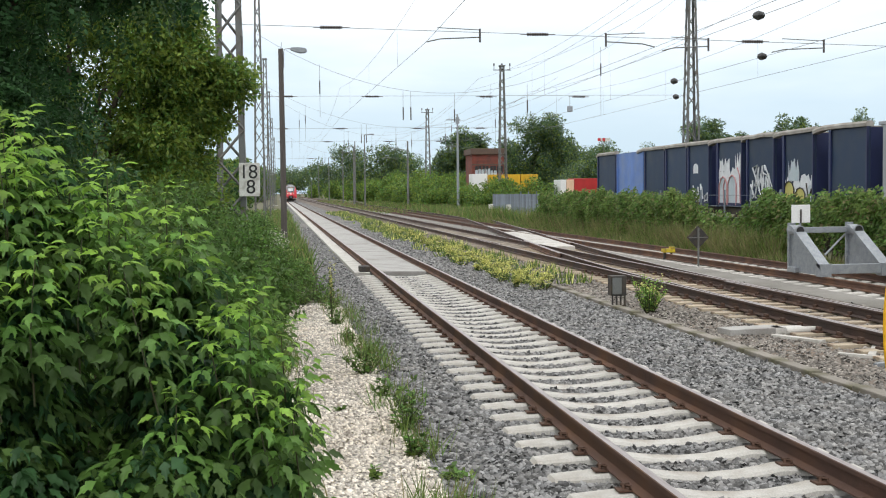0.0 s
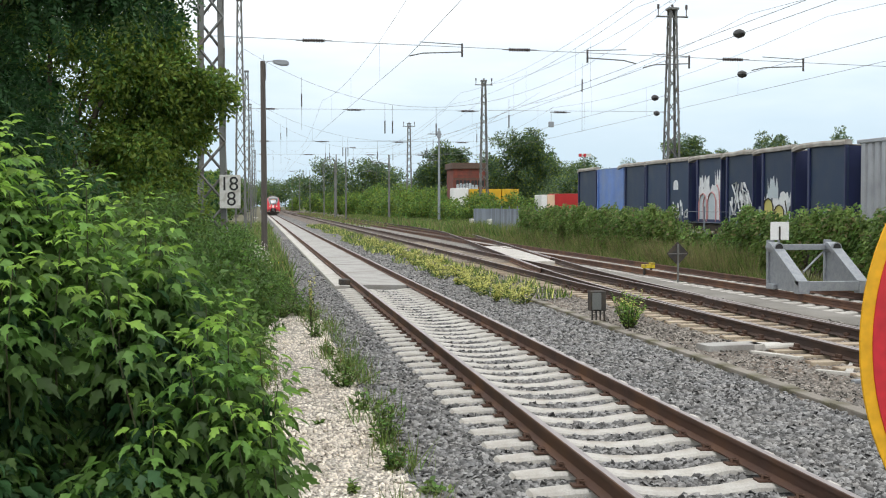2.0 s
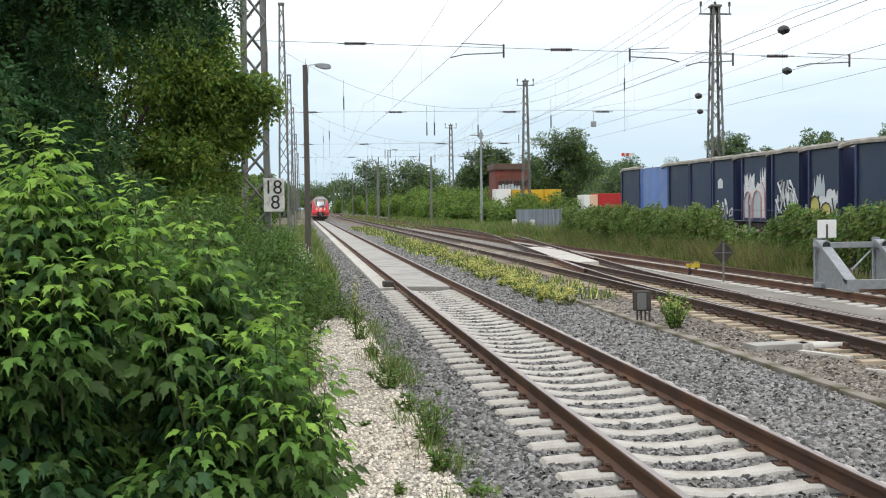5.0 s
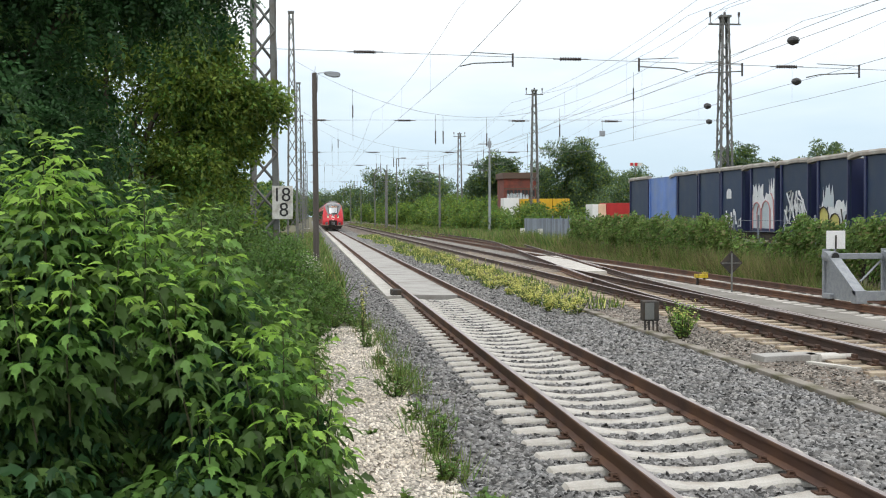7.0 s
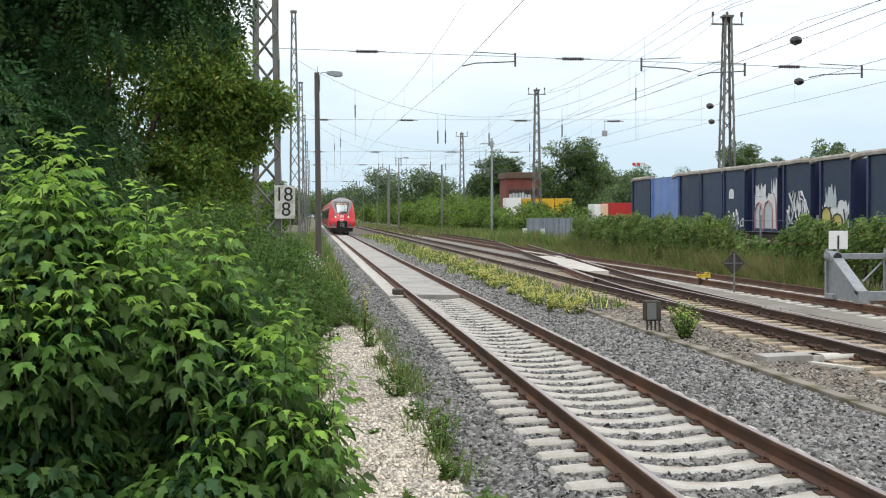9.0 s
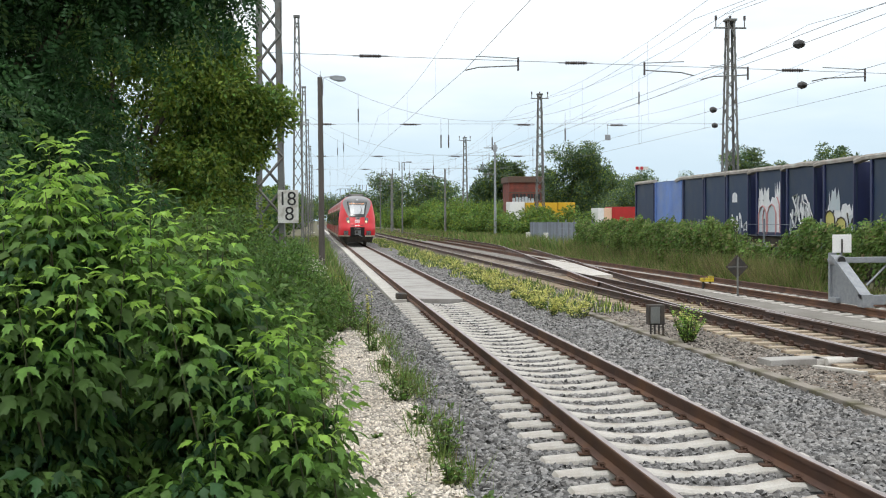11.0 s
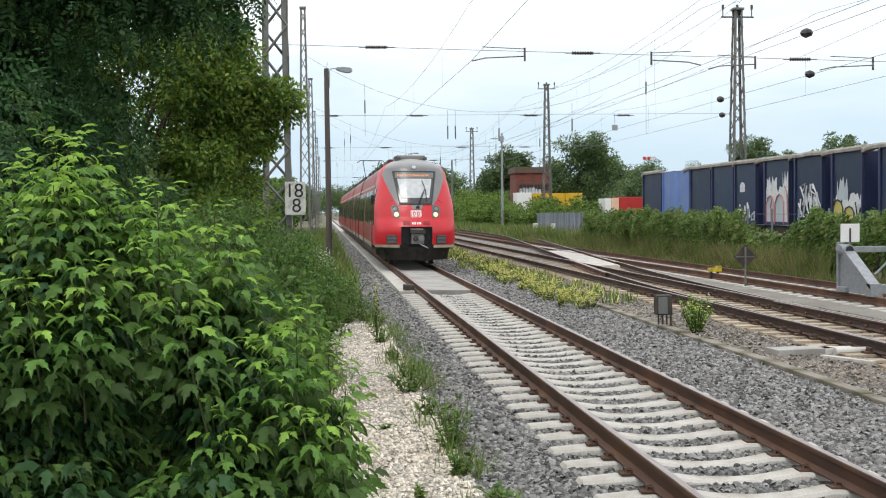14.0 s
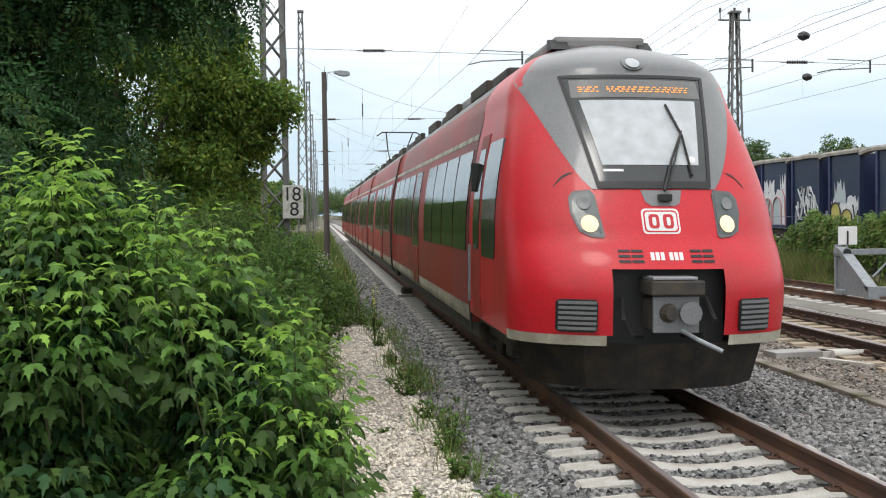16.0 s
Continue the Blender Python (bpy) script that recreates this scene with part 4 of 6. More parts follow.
        part("roof_box", box(-0.7, 0.7, y0, y0 + 2.4, 3.88, 4.06, 0.05), "train_roof" if k % 2 else "dark_steel", train, "grey roof equipment box")
    for s in (-0.95, 0.95):
        for y0 in spread(a + 1.6, b - 3.6, 4):
            part("roof_rail", box(s - 0.05, s + 0.05, y0, y0 + 1.7, 3.70, 3.87, 0.02), "dark_steel", train)
# first side: cab door, cab window, dark quarter panel
for s in (-1, 1):
    side_panel("quarter_panel", train, "dark_glass", s, 1.68, 2.72, 1.48, 2.80, 0.012, "dark panel behind the cab corner", 0.10)
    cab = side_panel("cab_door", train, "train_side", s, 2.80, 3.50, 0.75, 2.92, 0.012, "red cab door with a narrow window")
    side_panel("door_window", cab, "dark_glass", s, 2.90, 3.40, 1.55, 2.75, 0.018)
    part("grab_rail", tube([(s * 1.50, 3.45, 0.9), (s * 1.50, 3.45, 1.6)], 0.018, 6), "galvanised", train)
    part("cab_mirror", box(s * 1.44 - 0.04, s * 1.44 + 0.06, 3.38, 3.52, 2.25, 2.6, 0.015), "black", train)
part("cab_floor", box(-1.30, 1.30, 1.25, 4.0, 0.60, 0.80, 0.02), "dark_steel", train)
part("air_conditioner", box(-0.55, 0.55, 2.9, 5.0, 3.93, 4.10, 0.05), "train_roof", train, "flat grey roof air conditioner")
part("roof_fairing", prism([(2.75, 3.92), (2.95, 4.06), (3.05, 4.06), (3.05, 3.92)], "x", -0.62, -0.40), "black", train)
part("roof_fairing", prism([(2.75, 3.92), (2.95, 4.04), (3.05, 4.04), (3.05, 3.92)], "x", 0.45, 0.6), "black", train)
# pantograph on the third car
pan = part("pantograph", box(-0.5, 0.5, 37.6, 39.4, 4.0, 4.10, 0.02), "dark_steel", train, "raised pantograph on the roof")
bm = bmesh.new()
for s in (-0.35, 0.35):
    add_tube(bm, [(s, 37.8, 4.1), (s * 1.1, 39.4, 4.75), (s * 1.6, 37.8, 5.42)], 0.028, 6)
part("pantograph_arm", bm, "dark_steel", pan)
part("pantograph_head", tube([(-0.95, 37.8, 5.28), (-0.72, 37.8, 5.44), (0.72, 37.8, 5.44), (0.95, 37.8, 5.28)], 0.03, 6), "dark_steel", pan)
# bogies
def bogie(y):
    b = part("bogie", box(-1.12, 1.12, y - 1.6, y + 1.6, 0.38, 0.62, 0.06), "dark_steel", train, "black bogie frame")
    for dy in (-1.25, 1.25):
        for s in (-1, 1):
            part("wheel", tube([(s * 0.69, y + dy, 0.425), (s * 0.72, y + dy, 0.425), (s * 0.83, y + dy, 0.425)], [0.455, 0.425, 0.42], 28), "dark_steel", b, "steel wheel")
            part("axle_box", box(s * 0.98 - 0.13, s * 0.98 + 0.13, y + dy - 0.2, y + dy + 0.2, 0.28, 0.60, 0.04), "dark_steel", b)
            part("spring", tube([(s * 1.0, y + dy * 0.45, 0.42), (s * 1.0, y + dy * 0.45, 0.70)], 0.11, 10), "rubber", b)


for y in (4.1, 19.9, 35.7, 51.5, 67.3, 84.0):
    bogie(y)


# ---- masts, lamps and wires ----
def lattice_mast(x, y, h, base, top, label, rz=0.0, bay=0.75, z0=-0.3, leg=None):
    """A tapered four-legged steel mast with zigzag bracing on all sides."""
    m = thing("lattice_mast", x, y, z0, label, "mast", "catenary masts", rz=rz)
    r = leg or max(0.03, base * 0.06)

    def half(z):
        return (base + (top - base) * z / h) / 2
    for sx in (-1, 1):
        for sy in (-1, 1):
            bm = bmesh.new()
            a, b = half(0), half(h)
            for k0, k1 in (((0, 0), (r * 2, 0.012)), ((0, 0), (0.012, r * 2))):
                lo = [bm.verts.new((sx * (a - u), sy * (a - v), 0)) for u, v in ((k0[0], k0[1]), (k1[0], k0[1]), (k1[0], k1[1]), (k0[0], k1[1]))]
                hi = [bm.verts.new((sx * (b - u), sy * (b - v), h)) for u, v in ((k0[0], k0[1]), (k1[0], k0[1]), (k1[0], k1[1]), (k0[0], k1[1]))]
                bm.faces.new(lo), bm.faces.new(hi)
                for i in range(4):
                    bm.faces.new((lo[i], lo[(i + 1) % 4], hi[(i + 1) % 4], hi[i]))
            part("leg", bm, "mast_steel", m)
    n = max(4, int(h / bay))
    for face in range(4):
        for k in range(n):
            za, zb = h * k / n, h * (k + 1) / n
            s = 1 if k % 2 else -1
            a, b = half(za), half(zb)
            p, q = (s * a, -a, za), (-s * b, -b, zb)
            for _ in range(face):
                p, q = (-p[1], p[0], p[2]), (-q[1], q[0], q[2])
            part("brace", tube([p, q], r * 0.55, 4), "mast_steel", m)
    part("footing", box(-base * 0.8, base * 0.8, -base * 0.8, base * 0.8, -0.4, 0.12, 0.03), "concrete", m)
    part("mast_cap", box(-top * 0.7, top * 0.7, -top * 0.7, top * 0.7, h, h + 0.12, 0.02), "mast_steel", m)
    return m


ML = "grey riveted lattice steel catenary mast"
l1 = lattice_mast(-1.12, 30, 12.5, 0.72, 0.50, "grey lattice steel mast carrying a distance board", rz=3, leg=0.065)
L_MASTS = [(60, 12.7, 0.62, 0.24), (90, 12.5, 0.6, 0.26), (118, 12.4, 0.6, 0.26), (160, 12.4, 0.6, 0.26), (215, 12.4, 0.6, 0.26)]
for y, h, a, b in L_MASTS:
    lattice_mast(-0.82 + (y - 60) * 0.003, y, h, a, b, ML)
for x, y, h in ((22.4, 60.5, 12.9), (22.3, 113, 14.6), (22.0, 168, 14.2), (22.2, 30, 13.6)):
    m = lattice_mast(x, y, h, 0.95, 0.42, ML, bay=0.9)
    part("crossarm", tube([(-0.9, 0, h - 0.35), (0.9, 0, h - 0.35)], 0.05, 6), "mast_steel", m)
    for s in (-0.8, 0.0, 0.8):
        part("insulator", tube([(s, 0, h - 0.35), (s, 0, h + 0.05), (s, 0, h + 0.06), (s, 0, h + 0.3)], [0.03, 0.03, 0.07, 0.07], 8), "insulator", m)

# distance board on the first mast
board = thing("distance_board", -0.66, 29.55, 1.93, "white weathered board with black figures on a mast", "sign", rz=3)
part("plate", box(-0.26, 0.26, -0.012, 0.012, 0, 0.84, 0.01), "sign_white", board)
part("bracket", box(-0.30, 0.05, 0.013, 0.09, 0.10, 0.16), "mast_steel", board)
part("bracket", box(-0.30, 0.05, 0.013, 0.09, 0.66, 0.72), "mast_steel", board)
lettering("1", 0.50, "black", board, pose(-0.14, -0.014, 0.60, 90), "numeral", 0.003)
lettering("8", 0.50, "black", board, pose(0.09, -0.014, 0.60, 90), "numeral", 0.003)
lettering("8", 0.50, "black", board, pose(0.03, -0.014, 0.22, 90), "numeral", 0.003)

# lamp post beside the track
lamp = thing("street_lamp", 0.28, 46, -0.3, "dark brown post with a grey lamp head on a short arm", "street lamp")
part("pole", tube([(0, 0, 0), (0.0, 0, 4), (-0.02, 0, 7.95)], [0.125, 0.11, 0.095], 12), "pole_dark", lamp)
part("arm", tube([(0.09, 0, 7.2), (0.10, 0, 7.85), (0.16, 0, 7.95), (0.42, 0, 7.97)], 0.02, 6), "galvanised", lamp)
bm = bmesh.new()
add_prism(bm, [(0.36, 7.90), (0.36, 7.99), (0.62, 8.01), (0.95, 7.98), (1.02, 7.88), (0.97, 7.80), (0.70, 7.78), (0.55, 7.86)], "y", -0.13, 0.13)
bmesh.ops.bevel(bm, geom=list(bm.edges), offset=0.025, segments=2, affect="EDGES")
part("lamp_head", bm, "galvanised", lamp, "grey lamp housing")
bm = tube([(0.0, 0, 7.95), (0.02, 0, 8.2)], 0.012, 5)
part("aerial", bm, "galvanised", lamp)

# yard lamps far down the line
yl = thing("yard_lamp", 13.5, 178, -0.4, "tall slim grey yard lamp post with a small head", "street lamp", "yard lamps")
part("pole", tube([(0, 0, 0), (0, 0, 11.2)], [0.13, 0.07], 8), "mast_steel", yl)
part("arm", tube([(0, 0, 11.2), (0.9, 0, 11.3)], 0.05, 6), "mast_steel", yl)
part("lamp_head", box(0.7, 1.5, -0.15, 0.15, 11.2, 11.4, 0.04), "galvanised", yl)
for x, y in ((13.2, 232), (13.0, 290), (12.6, 350), (12.4, 420)):
    copy_thing(yl, pose(x, y, -0.4))
sp = thing("signal_mast", 19.2, 122, -0.4, "slim grey post with small crossarms", "mast")
part("pole", tube([(0, 0, 0), (0, 0, 10.6)], [0.16, 0.09], 8), "galvanised", sp)
for z in (10.0, 7.2):
    part("crossarm", tube([(-1.2, 0, z), (0.3, 0, z)], 0.05, 5), "mast_steel", sp)
part("mast_head", box(-0.18, 0.18, -0.15, 0.15, 9.6, 10.3, 0.03), "galvanised", sp)
for x, y, h in ((13.6, 205, 10.5), (17.0, 150, 9.0), (16.2, 240, 13)):
    m = thing("catenary_pole", x, y, -0.4, "slim grey steel catenary pole", "mast", "catenary poles")
    part("pole", tube([(0, 0, 0), (0, 0, h)], [0.17, 0.1], 8), "mast_steel", m)
    part("bracket_arm", tube([(0, 0, h - 1.2), (-2.4, 0, h - 0.9)], 0.05, 5), "mast_steel", m)


def sag(p, q, drop, n=24):
    p, q = Vector(p), Vector(q)
    return [p.lerp(q, i / n) - Vector((0, 0, drop * 4 * (i / n) * (1 - i / n))) for i in range(n + 1)]


def wire(name, points, r, label, mat="wire"):
    w = part(name, tube(points, r, 5), mat, None)
    return tagged(w, label, "wire", "overhead wires")


def insulator_on(x, y, z, along=(1, 0, 0), size=1.0):
    t = thing("insulator", x, y, z, "dark ribbed insulator on an overhead wire", "insulator", "insulators")
    d = Vector(along).normalized()
    pts, rad = [], []
    for k in range(9):
        u = (k - 4) / 4 * 0.36 * size
        pts += [d * (u - 0.03 * size), d * u]
        rad += [0.03 * size, 0.075 * size]
    part("ribs", tube(pts, rad, 8), "insulator", t)
    for s in (-1, 1):
        part("fitting", tube([d * s * 0.36 * size, d * s * 0.62 * size], 0.022 * size, 5), "wire", t)
    return t


# cross span at the first mast
def z30(x):
    return 6.30 - 0.024 * (x + 1.1)


wire("span_wire", [(x, 30, z30(x)) for x in (-1.1, 4, 9, 14, 18, 22.2)], 0.008, "thin cross-span wire between masts")
for x in (1.48, 6.9, 12.85):
    insulator_on(x, 30, z30(x), size=0.75)
for x0, x1, zc in ((5.35, 3.95, 5.99), (8.75, 10.1, 5.90), (11.6, 10.3, 5.80), (14.9, 13.4, 5.78)):
    t = thing("registration_arm", x0, 30, 0, "slim steel arm steadying a contact wire", "wire fitting", "registration arms")
    part("tube", tube([(0, 0, zc + 0.03), (0.75 * (x1 - x0), 0, zc - 0.02), (x1 - x0, 0, zc - 0.10)], 0.017, 6), "mast_steel", t)
    part("dropper", tube([(0, 0, zc + 0.25), (0, 0, zc - 0.1)], 0.028, 6), "insulator", t)
    part("upper_tube", tube([(0, 0, zc + 0.22), (0.8 * (x1 - x0), 0, zc + 0.27)], 0.012, 6), "mast_steel", t)
# sagging support rope and lower span at 60 m and beyond
for y, zl, zr, xr, low in ((60, 10.1, 13.0, 22.4, 4.3), (90, 10.3, 11, 22.3, 3.6), (113, 11.8, 12.5, 22.2, 4.6), (168, 12, 12.5, 22, 4.8)):
    pts = sag((-0.82, y, zl), (xr, y, zr), low)
    wire("support_rope", pts, 0.009, "sagging support rope of the cross span")
    zs = 6.95
    wire("span_wire", [(-0.82, y, zs), (xr, y, zs + 0.1)], 0.009, "thin cross-span wire between masts")
    for x in (0.6, 5.0, 11.0, 16.0):
        insulator_on(x, y, zs, size=0.9)
    for x in (2.3, 6.6, 7.0, 9.3, 13.2, 17.2):
        z = min(pts, key=lambda p: abs(p.x - x)).z
        t = thing("dropper", x, y, 0, "thin vertical dropper with a dark insulator", "wire fitting", "droppers")
        part("rod", tube([(0, 0, z), (0, 0, 5.9)], 0.010, 5), "wire", t)
        part("ribs", tube([(0, 0, z - 0.85), (0, 0, z - 0.84), (0, 0, z - 1.5), (0, 0, z - 1.51)], [0.014, 0.036, 0.036, 0.014], 6), "insulator", t)
# contact and carrier wires along the tracks
for xt, zc, zm in ((3.92, 5.88, 7.4), (10.1, 5.80, 7.3), (13.3, 5.60, 7.2), (10.6, 5.78, 7.9), (15.6, 5.60, 7.2)):
    for a, b in ((-40, 30), (30, 60), (60, 113), (113, 168), (168, 230), (230, 300), (300, 380)):
        x0 = x1 = xt
        if xt < 5:
            x0, x1 = (xt if a == 30 else 3.35), (xt if b == 30 else 3.35)
        wire("contact_wire", [(x0, a, zc), (x1, b, zc)], 0.0065, "contact wire over a track")
        m = sag((x0, a, zm), (x1, b, zm), 1.0 if b - a > 31 else 0.45, 10)
        wire("carrier_wire", m, 0.0055, "carrier wire over a track")
        for k in (2, 5, 8):
            wire("hanger", [m[k], (m[k].x, m[k].y, zc)], 0.003, "thin hanger between carrier and contact wire")
for x, y, z in ((10.6, 24.4, 5.78), (13.3, 30.4, 5.60), (13.3, 37.5, 5.60), (15.6, 43.8, 5.60)):
    t = thing("wire_clamp", x, y, z, "dark round clamp on a contact wire", "wire fitting", "wire clamps")
    part("body", tube([(0, -0.22, 0.0), (0, -0.14, 0.0), (0, 0.03, 0.02), (0, 0.17, 0.04), (0, 0.25, 0.04)], [0.015, 0.085, 0.11, 0.08, 0.015], 8), "black", t)
wire("feeder_wire", sag((24, -30, 13), (22.4, 60, 13.2), 0.8), 0.012, "feeder wire along the masts")
wire("feeder_wire", sag((23.4, -30, 11.5), (22.0, 60, 12.9), 0.8), 0.012, "feeder wire along the masts")
wire("feeder_wire", sag((22.4, 60, 13.2), (22.2, 113, 13.9), 0.9), 0.012, "feeder wire along the masts")
cw = thing("tension_weight", 15.5, 60, 6.05, "grey square plate hanging on the wires", "wire fitting")
part("plate", box(-0.15, 0.15, -0.04, 0.04, 0.1, 0.4, 0.03), "galvanised", cw)
part("rod", tube([(0, 0, 0.4), (0, 0, 0.98)], 0.012, 5), "wire", cw)

# signs and gear between the tracks
dia = thing("diamond_sign", 12.0, 31.8, -0.24, "dark back of a square sign set on its corner", "sign")
part("pole", tube([(0, 0, 0), (0, 0, 1.12)], 0.03, 8), "mast_steel", dia)
part("plate", prism([(0, 0.50), (0.33, 0.84), (0, 1.18), (-0.33, 0.84)], "y", 0.031, 0.055), "dark_steel", dia)
part("plate_rib", box(-0.28, 0.28, 0.016, 0.030, 0.82, 0.85), "mast_steel", dia)
yb = thing("point_indicator", 12.35, 35.4, -0.24, "low yellow painted metal box on short legs", "trackside box")
part("lid", box(-0.2, 0.2, -0.1, 0.1, 0.22, 0.34, 0.015), "yellow_paint", yb)
part("lid", box(0.06, 0.2, -0.1, 0.1, 0.345, 0.40, 0.01), "yellow_paint", yb)
for s in (-0.12, 0.10):
    part("leg", box(s - 0.03, s + 0.03, -0.04, 0.04, 0, 0.22), "dark_steel", yb)
rb = thing("relay_box", 6.45, 21.4, -0.27, "rusty dark metal cable box on legs", "trackside box")
part("body", box(-0.15, 0.15, -0.12, 0.12, 0.24, 0.62, 0.015), "dark_steel", rb)
part("door", box(-0.13, 0.05, -0.135, -0.121, 0.27, 0.59, 0.008), "mast_steel", rb, "grey scratched door")
for x in (-0.12, -0.04, 0.04, 0.12):
    part("leg", box(x - 0.014, x + 0.014, -0.11, -0.08, 0, 0.24), "dark_steel", rb)
part("base_bar", box(-0.15, 0.15, -0.11, -0.08, 0.03, 0.06), "dark_steel", rb)
for x, y in ((16.0, 85.8), (16.7, 82.5)):
    p = thing("concrete_post", x, y, -0.35, "short white painted concrete post", "post", "white posts")
    part("shaft", box(-0.17, 0.17, -0.12, 0.12, 0, 1.35, 0.04), "sign_white", p)
    part("stripe", box(-0.10, 0.08, -0.128, -0.121, 0.6, 0.95), "dark_steel", p)
# rail-end clamp on the main track
cl = thing("track_magnet", XC - 1.0, 31.2, -0.25, "dark steel box clamped beside the rail", "trackside box")
part("body", box(-0.14, 0.14, -0.25, 0.25, 0, 0.26, 0.04), "dark_steel", cl)
part("cap", tube([(-0.05, -0.3, 0.15), (-0.05, -0.25, 0.15)], 0.09, 10), "dark_steel", cl)
yr = thing("yellow_marker", 0.85, 43, -0.28, "low yellow metal marker in the weeds", "marker")
part("plate", box(-0.22, 0.22, -0.05, 0.05, 0.0, 0.10, 0.02), "yellow_paint", yr)
part("plate", box(-0.18, 0.18, -0.08, 0.08, 0.13, 0.20, 0.02), "yellow_paint", yr)
part("leg", box(-0.02, 0.02, -0.02, 0.02, 0.0, 0.14), "dark_steel", yr)
# cover lids and boards lying by the siding
for x, y, w, l, rz, mt in ((7.28, 17.0, 0.95, 0.42, 6, "slab"), (7.86, 16.95, 0.50, 0.30, -4, "concrete"), (7.62, 16.1, 0.12, 0.9, 26, "concrete"), (8.0, 14.6, 0.10, 1.1, -32, "concrete"), (7.75, 14.1, 0.08, 1.0, 40, "concrete"), (7.85, 13.6, 0.9, 0.07, 14, "galvanised")):
    o = thing("loose_board", x, y, -0.262, "pale concrete lid lying on the ballast" if w > 0.4 else "narrow pale board lying on the ballast", "board", "loose boards", rz=rz)
    part("slab", box(-w / 2, w / 2, -l / 2, l / 2, 0, 0.10 if w > 0.4 and l > 0.2 else 0.05, 0.008), mt, o)
pp = thing("cable_pipe", 8.0, 16.75, -0.262, "pale stub of plastic pipe beside the rail", "pipe", rz=8)
part("pipe", tube([(-0.30, 0, 0.06), (0.34, 0, 0.06)], 0.06, 12), "concrete", pp)

# buffer stop at the siding's end
bs = thing("buffer_stop", 13.22, 26.6, -0.06, "grey steel buffer stop with a white board", "buffer stop")
for s in (-0.75, 0.75):
    fr = part("side_frame", prism([(0.15, 0.02), (0.15, 1.12), (0.02, 1.12), (-0.12, 1.05), (-1.55, 0.20), (-1.55, 0.02)], "x", s - 0.03, s + 0.03), "galvanised", bs)
    part("flange", prism([(0.02, 1.15), (-0.14, 1.12), (-1.62, 0.26), (-1.62, 0.17), (-0.10, 1.03), (0.05, 1.06)], "x", s - 0.13, s + 0.13), "galvanised", bs)
    part("upright", box(s - 0.09, s + 0.09, 0.10, 0.18, 0.0, 1.2, 0.01), "galvanised", bs)
    bt = part("buffer_tube", tube([(s, 0.15, 1.02), (s, -0.35, 1.02)], 0.125, 16), "galvanised", bs)
    # Flat black disc stands for the shade inside the hollow tube.
    part("tube_bore", tube([(s, -0.352, 1.02), (s, -0.35, 1.02)], 0.10, 16), "black", bt)
    part("rail_clamp", box(s - 0.14, s + 0.14, -0.35, 0.05, 0.01, 0.14, 0.02), "galvanised", bs)
    part("front_foot", box(s - 0.13, s + 0.13, -1.68, -1.42, 0.0, 0.30, 0.01), "galvanised", bs)
part("cross_beam", box(-0.85, 0.85, 0.02, 0.16, 0.95, 1.09, 0.01), "galvanised", bs)
part("cross_beam", box(-0.85, 0.85, -1.62, -1.48, 0.06, 0.28, 0.01), "galvanised", bs)
part("cross_brace", tube([(-0.05, -0.2, 0.42), (0.62, 0.1, 0.90)], 0.025, 6), "galvanised", bs)
brd = part("end_board", box(-0.80, -0.32, 0.03, 0.05, 1.20, 1.64, 0.008), "white_paint", bs, "white square end board")
part("board_bar", box(-0.585, -0.545, 0.014, 0.029, 1.20, 1.53), "dark_steel", brd)
part("board_post", box(-0.59, -0.54, 0.051, 0.09, 1.0, 1.6), "galvanised", bs)

# round prohibition sign by the path
sg = thing("round_sign", 0.942, 1.13, -0.25, "round red sign with a yellow rim on a post", "sign")
ring = [(0.30 * math.cos(k * math.tau / 96), 2.10 + 0.30 * math.sin(k * math.tau / 96)) for k in range(96)]
part("rim", prism(ring, "y", 0.0, 0.003), "sign_yellow", sg, "yellow rim")
part("edge", prism([(x * 0.98, 2.10 + (z - 2.10) * 0.98) for x, z in ring], "y", 0.0032, 0.012), "dark_steel", sg)
part("field", prism([(x * 0.955, 2.10 + (z - 2.10) * 0.955) for x, z in ring], "y", -0.0015, -0.0002), "sign_red", sg, "plain red field")
part("post", tube([(0.03, 0.045, 0), (0.03, 0.045, 2.45)], 0.03, 12), "galvanised", sg)


# ---- containers, hut and fence beyond the yard ----
def container(x, y, length, name="container", label="tall navy blue steel container standing in a row", mat="navy", end="navy_dark", cap=True, z0=1.25, z1=3.98, post=True, width=2.4, over=0.3):
    c = thing(name, x, y, -0.35, label, "container", "row of containers")
    h0, h1 = z0 + 0.35, z1 + 0.35
    part("side_wall", box(0, 0.06, 0.02, length - 0.02, h0, h1), mat, c)
    part("end_wall", box(0.061, width, 0.0, 0.06, h0 + 0.02, h1 - 0.05), end, c)
    part("end_wall", box(0.061, width, length - 0.06, length, h0 + 0.02, h1 - 0.05), end, c)
    part("back_wall", box(width, width + 0.06, 0.02, length - 0.02, h0, h1 - 0.04), end, c)
    part("floor", box(0.061, width, 0.061, length - 0.061, h0, h0 + 0.1), "dark_steel", c)
    part("cover", box(0.0, width + 0.02, 0.03, length - 0.03, h1 - 0.039, h1 + 0.0, 0.01), end if not cap else "tarp", c)
    if post:
        for y0, d in ((length - 0.16, 0.15), (0.0, 0.10)):
            part("post", box(-0.07, -0.001, y0, y0 + d, h0 - 0.05, h1 - 0.02, 0.012), end, c)
    part("bottom_rail", box(-0.05, -0.001, 0.16, length - 0.17, h0 - 0.02, h0 + 0.14, 0.01), end, c)
    if cap:
        bm = bmesh.new()
        n = 14
        rows = []
        for k in range(n + 1):
            yy = (length + over) * k / n
